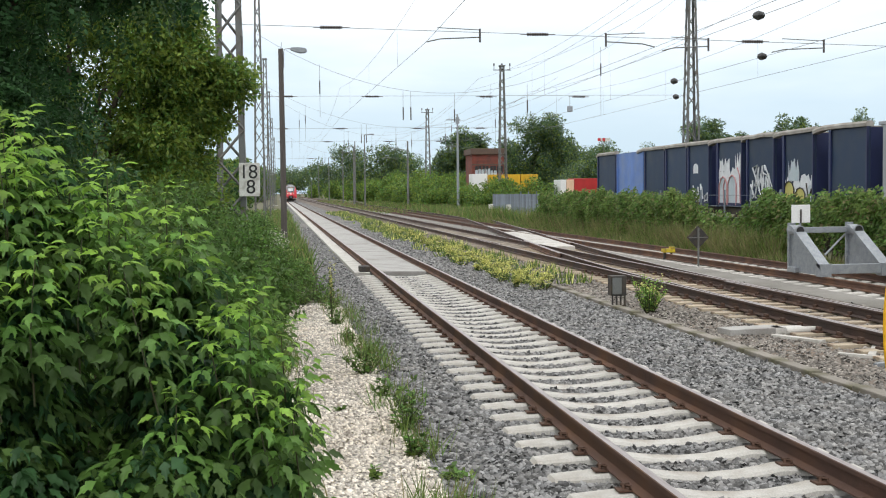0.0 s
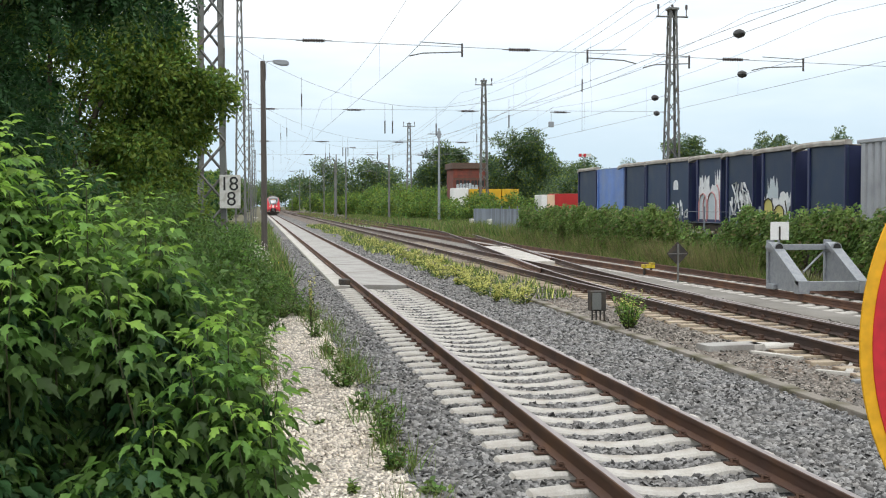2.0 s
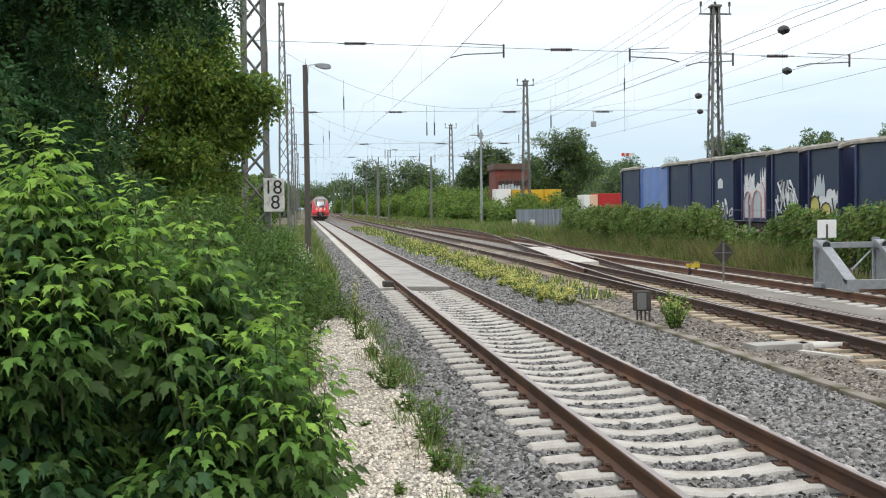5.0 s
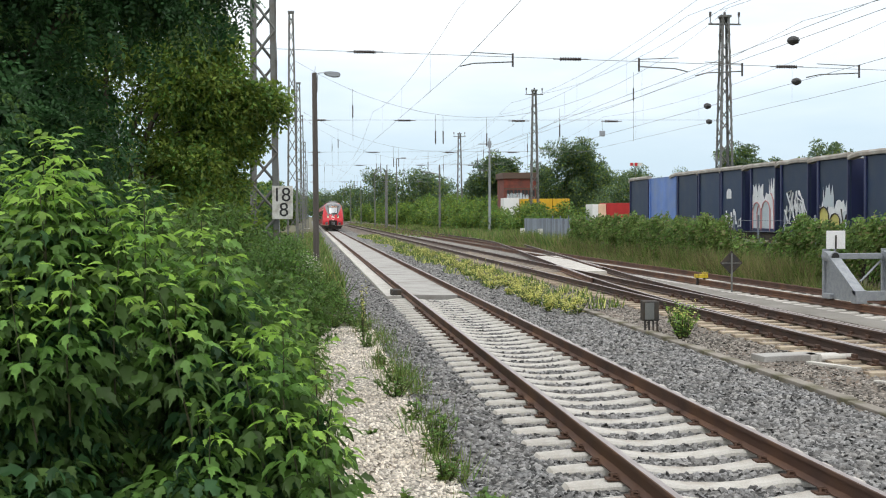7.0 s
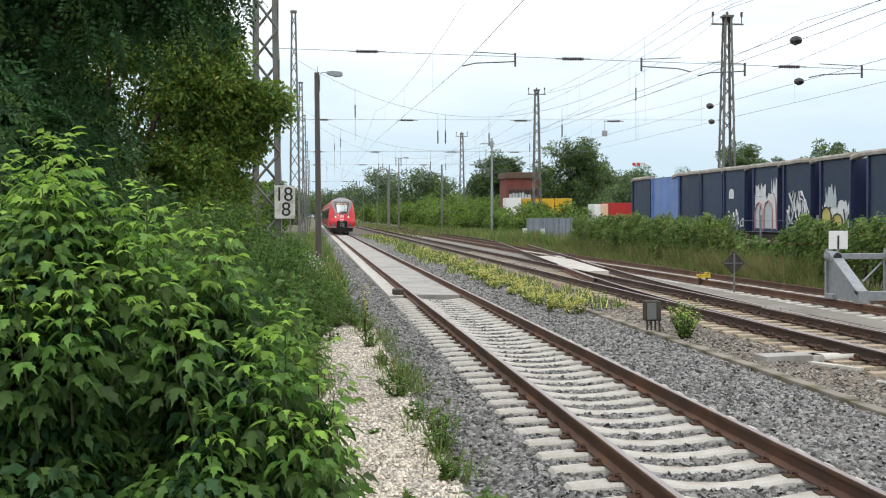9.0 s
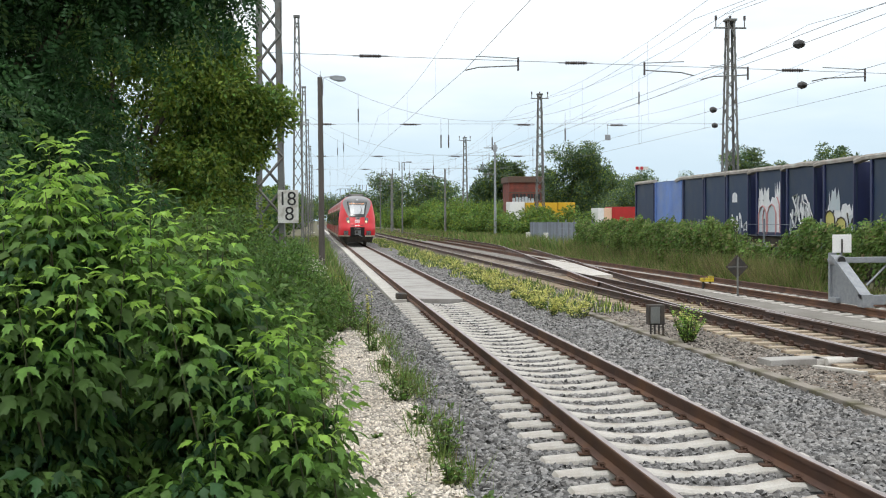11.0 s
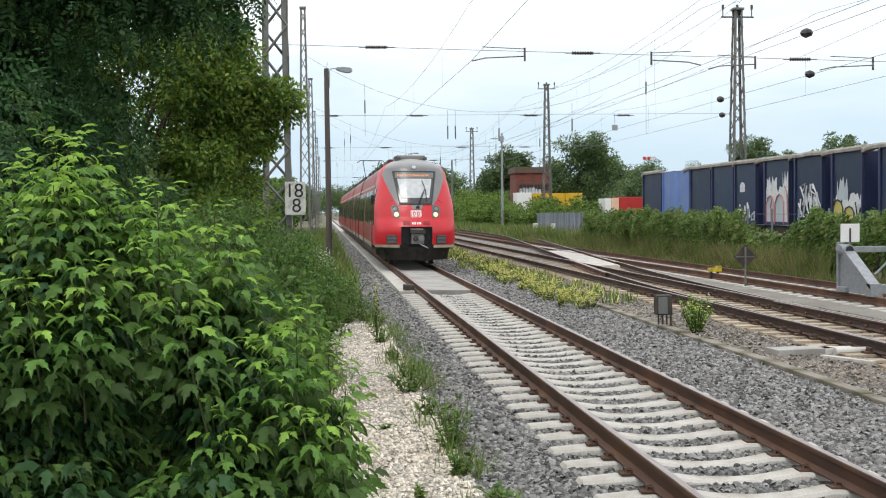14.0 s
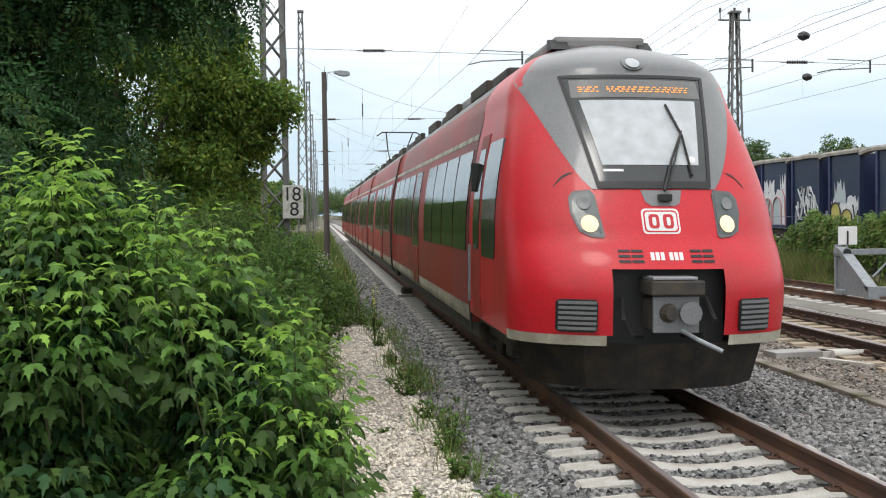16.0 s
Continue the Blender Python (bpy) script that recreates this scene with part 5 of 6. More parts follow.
            dip = -0.10 * max(0.0, (yy - length) / max(over, 0.01)) ** 2 + 0.025 * noise.noise((y + yy * 1.3, 0.5, 2.0))
            rows.append([bm.verts.new((px_, yy, h1 + pz + dip)) for px_, pz in ((-0.10, 0.001), (-0.11, 0.10), (-0.06, 0.17), (0.10, 0.18), (0.17, 0.09), (0.16, 0.001))])
        for r0, r1 in zip(rows, rows[1:]):
            for i in range(6):
                bm.faces.new((r0[i], r0[(i + 1) % 6], r1[(i + 1) % 6], r1[i]))
        bm.faces.new(rows[0]), bm.faces.new(rows[-1])
        part("cap", bm, "tarp", c, "pale dusty tarpaulin edge")
    # wagon frame, wheels
    part("frame", box(0.1, width - 0.1, 0.05, length - 0.05, h0 - 0.35, h0 - 0.051, 0.02), "dark_steel", c)
    for yy in (0.7, length - 0.7):
        part("wheelset", tube([(0.35, yy, 0.55), (0.45, yy, 0.55), (width - 0.45, yy, 0.55), (width - 0.35, yy, 0.55)], [0.46, 0.46, 0.46, 0.46], 16), "dark_steel", c)
    return c


BAYS = ((35.1, 37.75), (38.9, 41.45), (42.2, 44.85), (45.3, 48.05), (48.95, 51.65), (51.75, 54.75), (54.85, 58.05), (63.15, 66.9))
for (y0, y1), nxt in zip(BAYS, [q[0] for q in BAYS[1:]] + [63.15]):
    container(19.0, y0, y1 - y0, over=min(1.15, max(0.1, nxt - y1 - 0.01)))
container(19.0, 58.2, 4.75, label="bright blue ribbed container among dark ones", mat="blue", end="blue", cap=False, z1=4.0)
# silver corrugated container at the near end of the row
sv = thing("container", 19.0, 27.95, -0.35, "silver corrugated steel container", "container", "row of containers")
bm = bmesh.new()
pts = []
for k in range(16):
    y = 0.05 + k * 0.4
    pts += [(0.0, y), (0.0, y + 0.2), (0.07, y + 0.24), (0.07, y + 0.36)]
pts = pts + [(2.4, 6.45), (2.4, 0.05)]
add_prism(bm, pts, "z", 1.6, 4.30)
part("corrugated_shell", bm, "silver", sv)
part("top_rail", box(-0.04, 2.42, 0.0, 6.5, 4.301, 4.42, 0.02), "silver", sv)
part("frame", box(0.1, 2.3, 0.05, 6.4, 0.9, 1.595, 0.02), "dark_steel", sv)
for yy in (0.9, 5.5):
    part("wheelset", tube([(0.35, yy, 0.5), (2.05, yy, 0.5)], 0.46, 16), "dark_steel", sv)


# graffiti on the container walls
def painted(y, z, label, shapes, strokes=()):
    """Sprayed shapes (outline, material) and lines on a container's side; y runs away from the camera, z up."""
    t = thing("graffiti", 18.996, y, z, label, "graffiti", "graffiti")
    for k, (o, mt) in enumerate(shapes):
        part("patch", prism(o, "x", -0.003 - 0.003 * k, -0.001 - 0.003 * k), mt, t)
    for o, mt, w in strokes:
        part("stroke", tube([(-0.03, a, b) for a, b in o], w, 5), mt, t)


def jag(y0, y1, z0, z1, n, seed, depth):
    """A panel with a ragged upper edge."""
    q = random.Random(seed)
    return [(y0, z0), (y1, z0)] + [(y1 + (y0 - y1) * k / n, z1 - (depth * q.random() if k % 2 else depth * 0.2 * q.random())) for k in range(n + 1)]


def arch(y0, y1, z0, z1):
    return [(y0, z0), (y0, z0 + (z1 - z0) * 0.7), (y0 + (y1 - y0) * 0.2, z0 + (z1 - z0) * 0.92), ((y0 + y1) / 2, z1), (y0 + (y1 - y0) * 0.8, z0 + (z1 - z0) * 0.92), (y1, z0 + (z1 - z0) * 0.7), (y1, z0)]


def scrawl(y0, y1, z0, z1, n, seed):
    """Letters-like loops in a row, none of them readable."""
    q = random.Random(seed)
    out = []
    for k in range(n):
        c = y0 + (y1 - y0) * (k + 0.5) / n
        h = (y1 - y0) / n
        p = [(c + h * q.uniform(-0.6, 0.6), z0 + (z1 - z0) * q.random()) for _ in range(6)]
        out.append((p, "tag_white", 0.035))
    return out


painted(46.68, 1.25, "white and turquoise graffiti with pink outlines", [(jag(-1.25, 1.25, 0, 1.65, 13, 3, 0.35), "tag_white"), (arch(0.25, 1.12, 0.05, 1.25), "tag_pale"), (arch(-0.75, 0.15, 0.05, 1.30), "tag_pale"), (jag(-1.2, -0.6, 1.2, 2.25, 5, 8, 0.7), "tag_white"), (jag(0.0, 1.1, 1.5, 2.05, 7, 9, 0.45), "tag_white")],
        [(arch(0.25, 1.12, 0.05, 1.25), "tag_pink", 0.03), (arch(-0.75, 0.15, 0.05, 1.30), "tag_pink", 0.03), ([(-1.2, 0.1), (-1.1, 1.3), (-0.85, 1.6)], "tag_pink", 0.03), ([(0.6, 0.1), (0.65, 0.8), (0.5, 1.1)], "tag_pink", 0.025)])
painted(40.1, 1.25, "white flame graffiti with yellow shapes and dark outlines", [(jag(-1.15, 1.25, 0, 1.30, 17, 5, 0.6), "tag_white"), (arch(0.4, 1.25, 0.0, 1.0), "tag_yellow"), (arch(-0.5, 0.3, 0.0, 0.75), "tag_yellow"), (arch(-1.15, -0.6, 0.0, 0.85), "tag_pale"), (jag(0.0, 0.9, 1.0, 1.85, 7, 6, 0.7), "tag_pale")],
        [(arch(0.4, 1.25, 0.0, 1.0), "dark_steel", 0.025), (arch(-0.5, 0.3, 0.0, 0.75), "dark_steel", 0.025), ([(-1.1, 0.0), (-1.0, 0.7), (-0.8, 0.3), (-0.6, 0.9)], "dark_steel", 0.025)])
painted(43.4, 1.25, "white scribbled graffiti strokes on dark blue", [], scrawl(-1.1, 1.1, 0.1, 1.4, 6, 4) + scrawl(-0.7, 0.8, 0.7, 1.7, 3, 5))
painted(50.2, 1.25, "pale scribbled graffiti strokes on dark blue", [(arch(0.2, 0.8, 1.45, 1.9), "tag_white")], scrawl(-1.0, 1.0, 0.1, 1.0, 4, 7))
painted(53.2, 1.25, "faint pale graffiti strokes on dark blue", [], scrawl(-1.0, 1.0, 0.05, 0.5, 3, 17))

wedge = thing("graffiti", 19.5, 38.895, 2.4, "white sprayed wedge on a container's end wall", "graffiti", "graffiti")
part("patch", prism([(0.05, 0.35), (1.5, 0.15), (1.6, 0.75), (0.7, 0.62)], "y", -0.004, 0.0), "tag_white", wedge)
part("patch", prism([(0.7, -0.5), (1.3, -0.6), (1.5, 0.0), (0.9, -0.1)], "y", -0.004, 0.0), "tag_pale", wedge)

# red and orange boxes, yellow containers, hut
def plain_box(name, x, y, w, l, z0, z1, mat, label, ribs=0):
    c = thing(name, x, y, -0.4, label, "container")
    part("body", box(0, w, 0, l, z0 + 0.4, z1 + 0.4, 0.04), mat, c)
    for k in range(ribs):
        part("rib", box(w * (k + 0.5) / ribs - 0.04, w * (k + 0.5) / ribs + 0.04, -0.05, -0.001, z0 + 0.45, z1 + 0.36), mat, c)
    part("plinth", box(0.1, w - 0.1, 0.1, l - 0.1, 0, z0 + 0.399), "dark_steel", c)
    return c


plain_box("container", 26.75, 102, 2.2, 2.6, 1.0, 3.05, "red_box", "small red steel container", 0)
plain_box("container", 26.03, 102.1, 0.70, 2.6, 1.0, 2.95, "orange_box", "pale orange and white crate box", 0)
plain_box("container", 25.46, 102.1, 0.55, 2.6, 1.0, 2.95, "white_paint", "white steel crate box", 0)
plain_box("container", 25.7, 139, 3.9, 2.5, 0.6, 4.0, "yellow_box", "yellow steel container in the yard", 5)
plain_box("container", 29.7, 139.0, 2.1, 2.5, 0.6, 4.0, "yellow_box", "yellow steel container in the yard", 3)
plain_box("container", 23.7, 139.4, 1.9, 2.5, 0.6, 4.1, "white_paint", "white painted steel container", 0)
hut = thing("brick_hut", 25.5, 150, -0.5, "small red brick signal hut with a flat roof", "building")
part("wall", box(0, 4.3, 0, 5.2, 0, 7.3), "brick", hut, "weathered red brick walls")
part("roof", box(-0.2, 4.5, -0.3, 5.5, 7.301, 8.1, 0.05), "roof_felt", hut, "brown flat roof slab")
part("lintel", box(-0.02, 4.32, -0.06, -0.001, 5.9, 6.05), "roof_felt", hut)
for x in (0.4, 1.4, 2.4, 3.3):
    wd = part("window", box(x, x + 0.8, -0.04, -0.001, 4.9, 5.8), "black", hut, "dark small window")
    part("window_bar", box(x + 0.37, x + 0.43, -0.06, -0.041, 4.9, 5.8), "brick", wd)
g = thing("graffiti", 25.6, 149.9, 0, "pale sprayed lettering shapes on brick", "graffiti", "graffiti")
rnd = random.Random(3)
for k in range(7):
    x = 0.3 + 0.42 * k
    part("patch", prism(rounded(x, x + 0.36, 4.0, 4.9 + rnd.uniform(-0.2, 0.2), 0.12, 3), "y", 0.06, 0.09), "tag_pale", g)
# brick courses as relief
for k in range(28):
    part("brick_course", box(0.02, 4.28, -0.012, -0.001, 0.3 + 0.26 * k, 0.3 + 0.26 * k + 0.2), "brick", hut)

fence = thing("fence", 17.1, 90.5, -0.4, "grey slatted steel fence along the yard", "fence", rz=2.2)
slat = None
for k in range(80):
    if slat is None:
        ob = part("slat", box(-0.02, 0.02, 0.0, 0.25, 0.0, 2.15, 0.006), "fence_grey", fence)
        slat = ob.data
    else:
        ob = new("slat", slat)
        ob.parent = fence
    ob.matrix_basis = pose(0, -0.34 * k, random.uniform(-0.03, 0.02))
for z in (0.4, 1.9):
    part("fence_rail", box(0.021, 0.07, -27.0, 0.25, z, z + 0.08), "fence_grey", fence)
mf = thing("fence", 16.4, 36, -0.35, "wire mesh fence with grey posts behind the hedge", "fence")
for k in range(18):
    part("fence_post", tube([(0, 2.4 * k, 0), (0, 2.4 * k, 2.3)], 0.035, 6), "fence_grey", mf)
for z in (0.1, 0.5, 0.9, 1.3, 1.7, 2.1):
    part("fence_wire", tube([(0, 0, z), (0, 41, z)], 0.008, 4), "fence_grey", mf)
ws = thing("warning_board", 33.5, 118, 7.1, "red and white striped bar on a wire", "sign")
for k in range(3):
    part("stripe", box(0.48 * k, 0.48 * k + 0.28, 0, 0.05, 0, 0.32), "sign_red" if k != 2 else "sign_white", ws)
part("backing", box(-0.05, 1.3, 0.051, 0.08, 0.0, 0.32), "sign_white", ws)
part("pole", tube([(0.6, 0.10, -7.5), (0.6, 0.10, 0.3)], 0.03, 6), "mast_steel", ws)


# ---- plants ----
RNG = np.random.default_rng(7)


def unit(a):
    return a / np.maximum(np.linalg.norm(a, axis=-1, keepdims=True), 1e-9)


LEAFLET = (np.array([(0, 0, 0), (0.18, 0.16, 0.05), (0.36, 0.29, 0.03), (0.44, 0.15, 0.04), (0.66, 0.19, -0.02), (0.72, 0.08, -0.03), (1.0, 0, -0.22), (0.72, -0.08, -0.03), (0.66, -0.19, -0.02), (0.44, -0.15, 0.04), (0.36, -0.29, 0.03), (0.18, -0.16, 0.05), (0.42, 0, -0.02)]),
           [(0, 12, 2, 1), (12, 4, 3, 2), (12, 6, 5, 4), (0, 11, 10, 12), (12, 10, 9, 8), (12, 8, 7, 6)])


def frond():
    """A drooping feather leaf: paired narrow leaflets on one stalk."""
    v, f = [], []
    for k in range(5):
        u = 0.10 + 0.19 * k
        z = 0.10 * u - 0.34 * u * u
        for sd in ((-1, 1) if k < 4 else (0,)):
            l = 0.26 * (1 - 0.35 * abs(u - 0.45))
            c = (u + 0.09 * abs(sd), sd * l, z - 0.10 * abs(sd))
            t = c if sd else (u + 0.26, 0, z - 0.12)
            m = ((u + t[0]) / 2, t[1] / 2, (z + t[2]) / 2 + 0.02)
            d = 0.070
            n = len(v)
            v += [(u, 0, z), (m[0] + d, m[1] + (0 if sd else d), m[2]), t, (m[0] - d * abs(sd), m[1] - (0 if sd else d), m[2])]
            f.append((n, n + 1, n + 2, n + 3))
    return np.array(v), f


FROND = frond()
LEAF = (np.array([(0, 0, 0), (0.42, 0.27, 0.06), (1.0, 0, -0.06), (0.42, -0.27, 0.06)]), [(0, 3, 2), (0, 2, 1)])
BLADE = (np.array([(0, 0.5, 0), (0, -0.5, 0), (0.55, 0.34, 0), (0.55, -0.34, 0), (1.0, 0, 0)]), [(0, 1, 3, 2), (2, 3, 4)])
STONE = (np.array([(-0.9, -0.6, -0.4), (0.6, -0.9, -0.35), (0.95, 0.5, -0.45), (-0.5, 0.9, -0.4), (-0.55, -0.45, 0.5), (0.55, -0.4, 0.62), (0.35, 0.55, 0.45), (-0.45, 0.45, 0.6)]),
         [(4, 5, 6, 7), (0, 1, 5, 4), (1, 2, 6, 5), (2, 3, 7, 6), (3, 0, 4, 7)])


def frames(d, roll):
    """Frames whose x runs along d and whose z points as far up as roll lets it."""
    x = unit(d)
    up = unit(np.array([0, 0, 1.0]) + RNG.normal(0, roll, d.shape))
    y = unit(np.cross(up, x))
    z = np.cross(x, y)
    return np.stack([x, y, z], axis=1)


def scatter(name, shape, pos, frame_, scale, mats, parent=None, index=None, label="", widths=None):
    v, f = shape
    n = len(pos)
    scale = np.broadcast_to(np.asarray(scale, float).reshape(-1, 1) if np.ndim(scale) < 2 else scale, (n, 1) if np.ndim(scale) < 2 else np.shape(scale))
    loc = v[None] * scale[:, None, :]
    if widths is not None:
        loc = loc * np.stack([np.ones(n), widths, np.ones(n)], 1)[:, None, :]
    verts = np.einsum("nvk,nkj->nvj", loc, frame_) + pos[:, None, :]
    verts = verts.reshape(-1, 3)
    sizes = np.array([len(q) for q in f])
    loops = np.concatenate([np.array(q) for q in f])
    all_loops = (loops[None] + (np.arange(n) * len(v))[:, None]).ravel()
    totals = np.tile(sizes, n)
    starts = np.concatenate([[0], np.cumsum(totals)[:-1]])
    data = bpy.data.meshes.new(name)
    data.vertices.add(len(verts))
    data.vertices.foreach_set("co", verts.ravel())
    data.loops.add(len(all_loops))
    data.loops.foreach_set("vertex_index", all_loops.astype(np.int32))
    data.polygons.add(len(totals))
    data.polygons.foreach_set("loop_start", starts.astype(np.int32))
    if index is not None:
        data.polygons.foreach_set("material_index", np.repeat(np.asarray(index, dtype=np.int32), len(f)))
    data.update(calc_edges=True)
    return mesh_object(name, data, mats, parent, label)


def in_blobs(blobs, n, shell=0.55):
    """Points in a set of ellipsoids (centre, radii), thicker towards their skins; and the way out at each."""
    vol = np.array([b[3] * b[4] * b[5] for b in blobs]) ** 0.75
    pick = RNG.choice(len(blobs), n, p=vol / vol.sum())
    b = np.array(blobs)[pick]
    d = unit(RNG.normal(0, 1, (n, 3)))
    r = RNG.uniform(shell ** 3, 1, n) ** (1 / 3)
    return b[:, :3] + d * b[:, 3:] * r[:, None], d, r


def lumps(blobs, per, size, seed):
    """Breaks each blob up into smaller clumps near its skin, for an uneven outline with gaps."""
    g = np.random.default_rng(seed)
    out = []
    for b in blobs:
        d = unit(g.normal(0, 1, (per, 3)))
        r = g.uniform(0.55, 1.08, per)
        for k in range(per):
            s = size * g.uniform(0.6, 1.4)
            out.append((b[0] + d[k, 0] * b[3] * r[k], b[1] + d[k, 1] * b[4] * r[k], b[2] + d[k, 2] * b[5] * r[k], s, s, s * 0.75))
    return out


def limbs(bm, base, top, blobs, r0, seed, sides=7):
    g = random.Random(seed)
    add_tube(bm, [base, tuple((Vector(base) * 0.5 + Vector(top) * 0.5) + Vector((g.uniform(-0.1, 0.1), g.uniform(-0.1, 0.1), 0))), top], [r0, r0 * 0.75, r0 * 0.5], sides)
    for b in blobs:
        c = Vector(b[:3])
        s = Vector(base).lerp(Vector(top), g.uniform(0.35, 1.0))
        mid = s.lerp(c, 0.5) + Vector((0, 0, 0.1 * (c - s).length))
        add_tube(bm, [s, mid, c], [r0 * 0.42, r0 * 0.26, r0 * 0.08], 5)


def tree(x, y, blobs, leaves, size, mats, label, trunk=0.2, fork=2.0, name="tree", group="trees", per=14, lump=0.7, weights=None, z0=-0.35, seed=1, droop=0.35, shell=0.2, leaf=None):
    t = thing(name, x, y, z0, label, name, group)
    bm = bmesh.new()
    limbs(bm, (0, 0, 0), (0.1, 0, fork), blobs, trunk, seed)
    part("trunk", bm, "bark", t)
    lb = lumps(blobs, per, lump, seed)
    pos, d, r = in_blobs(lb, leaves, shell)
    way = unit(d + RNG.normal(0, 0.7, d.shape) + np.array([0, 0, -droop]))
    idx = RNG.choice(len(mats), leaves, p=weights)
    scatter("crown", leaf or LEAF, pos, frames(way, 0.6), size * RNG.uniform(0.6, 1.35, leaves), list(mats), t, idx)
    return t


# near maple bush: shoots with compound leaves
def maple_bush(x, y, blobs, shoots, label, seed, size=0.082, z0=-0.28, leaders=(), shades=(0.08, 0.58, 0.34)):
    """Leafy shoots through the blobs, and upright leaders with pale young crowns at the given tips."""
    t = thing("bush", x, y, z0, label, "bush", "bushes by the path")
    g = np.random.default_rng(seed)
    bm = bmesh.new()
    P, D, S, I = [], [], [], []

    def compound(node, out, sz, shade, fall):
        stalk = node + out * g.uniform(0.05, 0.11)
        lat = unit(np.cross(out, [0, 0, 1.0]) + 1e-6)
        for a in (0.0, 0.95, -0.95) if g.random() < 0.55 else (0.0, 0.75, -0.75, 1.45, -1.45):
            w = unit(out * math.cos(a) + lat * math.sin(a) + np.array([0, 0, -fall * g.uniform(0.5, 1.5)]))
            P.append(stalk + out * (0.035 if a == 0 else (0.0 if abs(a) < 1.2 else -0.04)))
            D.append(w)
            S.append(sz * (1.25 if a == 0 else (1.0 if abs(a) < 1.2 else 0.75)))
            I.append(shade)
    weight = np.array([q[3] * q[5] for q in blobs])
    for k in range(shoots):
        b = blobs[g.choice(len(blobs), p=weight / weight.sum())]
        d = unit(g.normal(0, 1, 3) + np.array([0, -0.25, 0.2]))
        rr = g.uniform(0.45, 1.0)
        tip = np.array(b[:3]) + d * np.array(b[3:]) * rr
        tip[2] = max(tip[2], 0.05)
        root = np.array([b[0] + 0.35 * (tip[0] - b[0]), b[1] + 0.35 * (tip[1] - b[1]), max(0.0, tip[2] - g.uniform(0.30, 0.5))])
        axis = unit(tip - root)
        if k % 4 == 0:
            add_tube(bm, [root, root * 0.4 + tip * 0.6 + np.array([0, 0, -0.02]), tip], [0.008, 0.005, 0.003], 4, cap=False)
        for j in range(4):
            node = root + (tip - root) * (0.4 + 0.2 * j)
            turn = g.uniform(0, math.tau)
            for sgn in (0, math.pi):
                side = np.array([math.cos(turn + sgn), math.sin(turn + sgn), 0.0])
                out = unit(side + axis * 0.35 + d * 0.4)
                young = rr > 0.8 and j == 3 and d[2] > 0.25 and g.random() < 0.35
                compound(node, out, size * g.uniform(0.75, 1.25), 0 if young else int(g.choice((0, 2, 3), p=shades)), 0.95)
    for lx, ly, lz in leaders:
        tip = np.array([lx - x, ly - y, lz - z0])
        root = tip + np.array([g.normal(0, 0.06), 0.10, -0.62])
        add_tube(bm, [root, root * 0.5 + tip * 0.5 + g.normal(0, 0.012, 3), tip], [0.005, 0.004, 0.002], 5, cap=False)
        turn = g.uniform(0, math.tau)
        for j in range(9):
            u = 0.25 + 0.75 * j / 8
            node = root + (tip - root) * u
            turn += 1.3
            for sgn in (0, 2.1, 4.2):
                side = np.array([math.cos(turn + sgn), math.sin(turn + sgn), 0.15 + 0.6 * (j == 8)])
                compound(node, unit(side), size * (1.2 - 0.07 * j) * g.uniform(0.85, 1.2), 1 if j >= 7 or (j >= 5 and g.random() < 0.35) else (0 if j >= 3 else 2), 0.85 - 0.06 * j)
    for b in blobs:
        for q in range(3):
            add_tube(bm, [(b[0] * 0.6 + g.normal(0, 0.1), b[1] * 0.6 + g.normal(0, 0.1), 0), (b[0], b[1], b[2] * 0.6), (b[0] + g.normal(0, 0.05), b[1] + g.normal(0, 0.05), b[2] + b[5] * 0.4)], [0.018, 0.013, 0.006], 5)
    tagged(part("branch_work", bm, "stem", t), kind="stuff")
    P, D = np.array(P), np.array(D)
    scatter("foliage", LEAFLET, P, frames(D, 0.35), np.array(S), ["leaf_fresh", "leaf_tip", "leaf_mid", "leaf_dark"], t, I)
    return t


maple_bush(-1.1, 5.3, [(-0.03, 0.0, 1.60, 0.32, 0.45, 0.86), (-0.55, -0.1, 1.42, 0.6, 0.55, 0.90), (-0.1, 0.1, 0.75, 0.75, 0.6, 0.6)], 900, "tall young maple bush with fresh light green leaves", 11,
           leaders=((-1.16, 5.25, 2.30), (-1.05, 5.35, 2.26), (-1.28, 5.3, 2.14), (-0.90, 5.35, 2.08), (-1.12, 5.0, 2.12), (-1.38, 5.35, 2.20), (-1.52, 5.3, 2.05), (-0.66, 5.35, 1.95), (-0.84, 5.3, 2.00), (-1.10, 5.2, 2.30), (-1.20, 5.35, 2.22), (-0.98, 5.3, 2.20), (-1.02, 5.1, 2.06), (-1.44, 5.2, 2.12), (-1.30, 5.0, 1.95), (-0.72, 5.2, 2.08), (-0.80, 5.0, 1.82), (-0.62, 4.9, 1.68), (-1.18, 4.75, 1.70), (-1.36, 4.7, 1.58), (-0.95, 4.8, 1.75)))
maple_bush(-0.45, 5.7, [(-0.04, 0.0, 1.28, 0.30, 0.5, 0.80), (0.28, -0.1, 0.85, 0.34, 0.55, 0.66), (0.1, 0.0, 0.5, 0.45, 0.5, 0.5)], 520, "maple bush with pointed bright green leaves leaning over the path", 12,
           leaders=((-0.50, 5.5, 1.98), (-0.42, 5.4, 1.86), (-0.60, 5.3, 1.70), (-0.22, 5.3, 1.55), (-0.12, 5.2, 1.52), (-0.30, 5.1, 1.40), (0.02, 5.4, 1.35), (0.10, 5.3, 1.18), (-0.42, 4.9, 1.12), (0.06, 5.1, 1.02), (-0.12, 5.0, 1.22)))
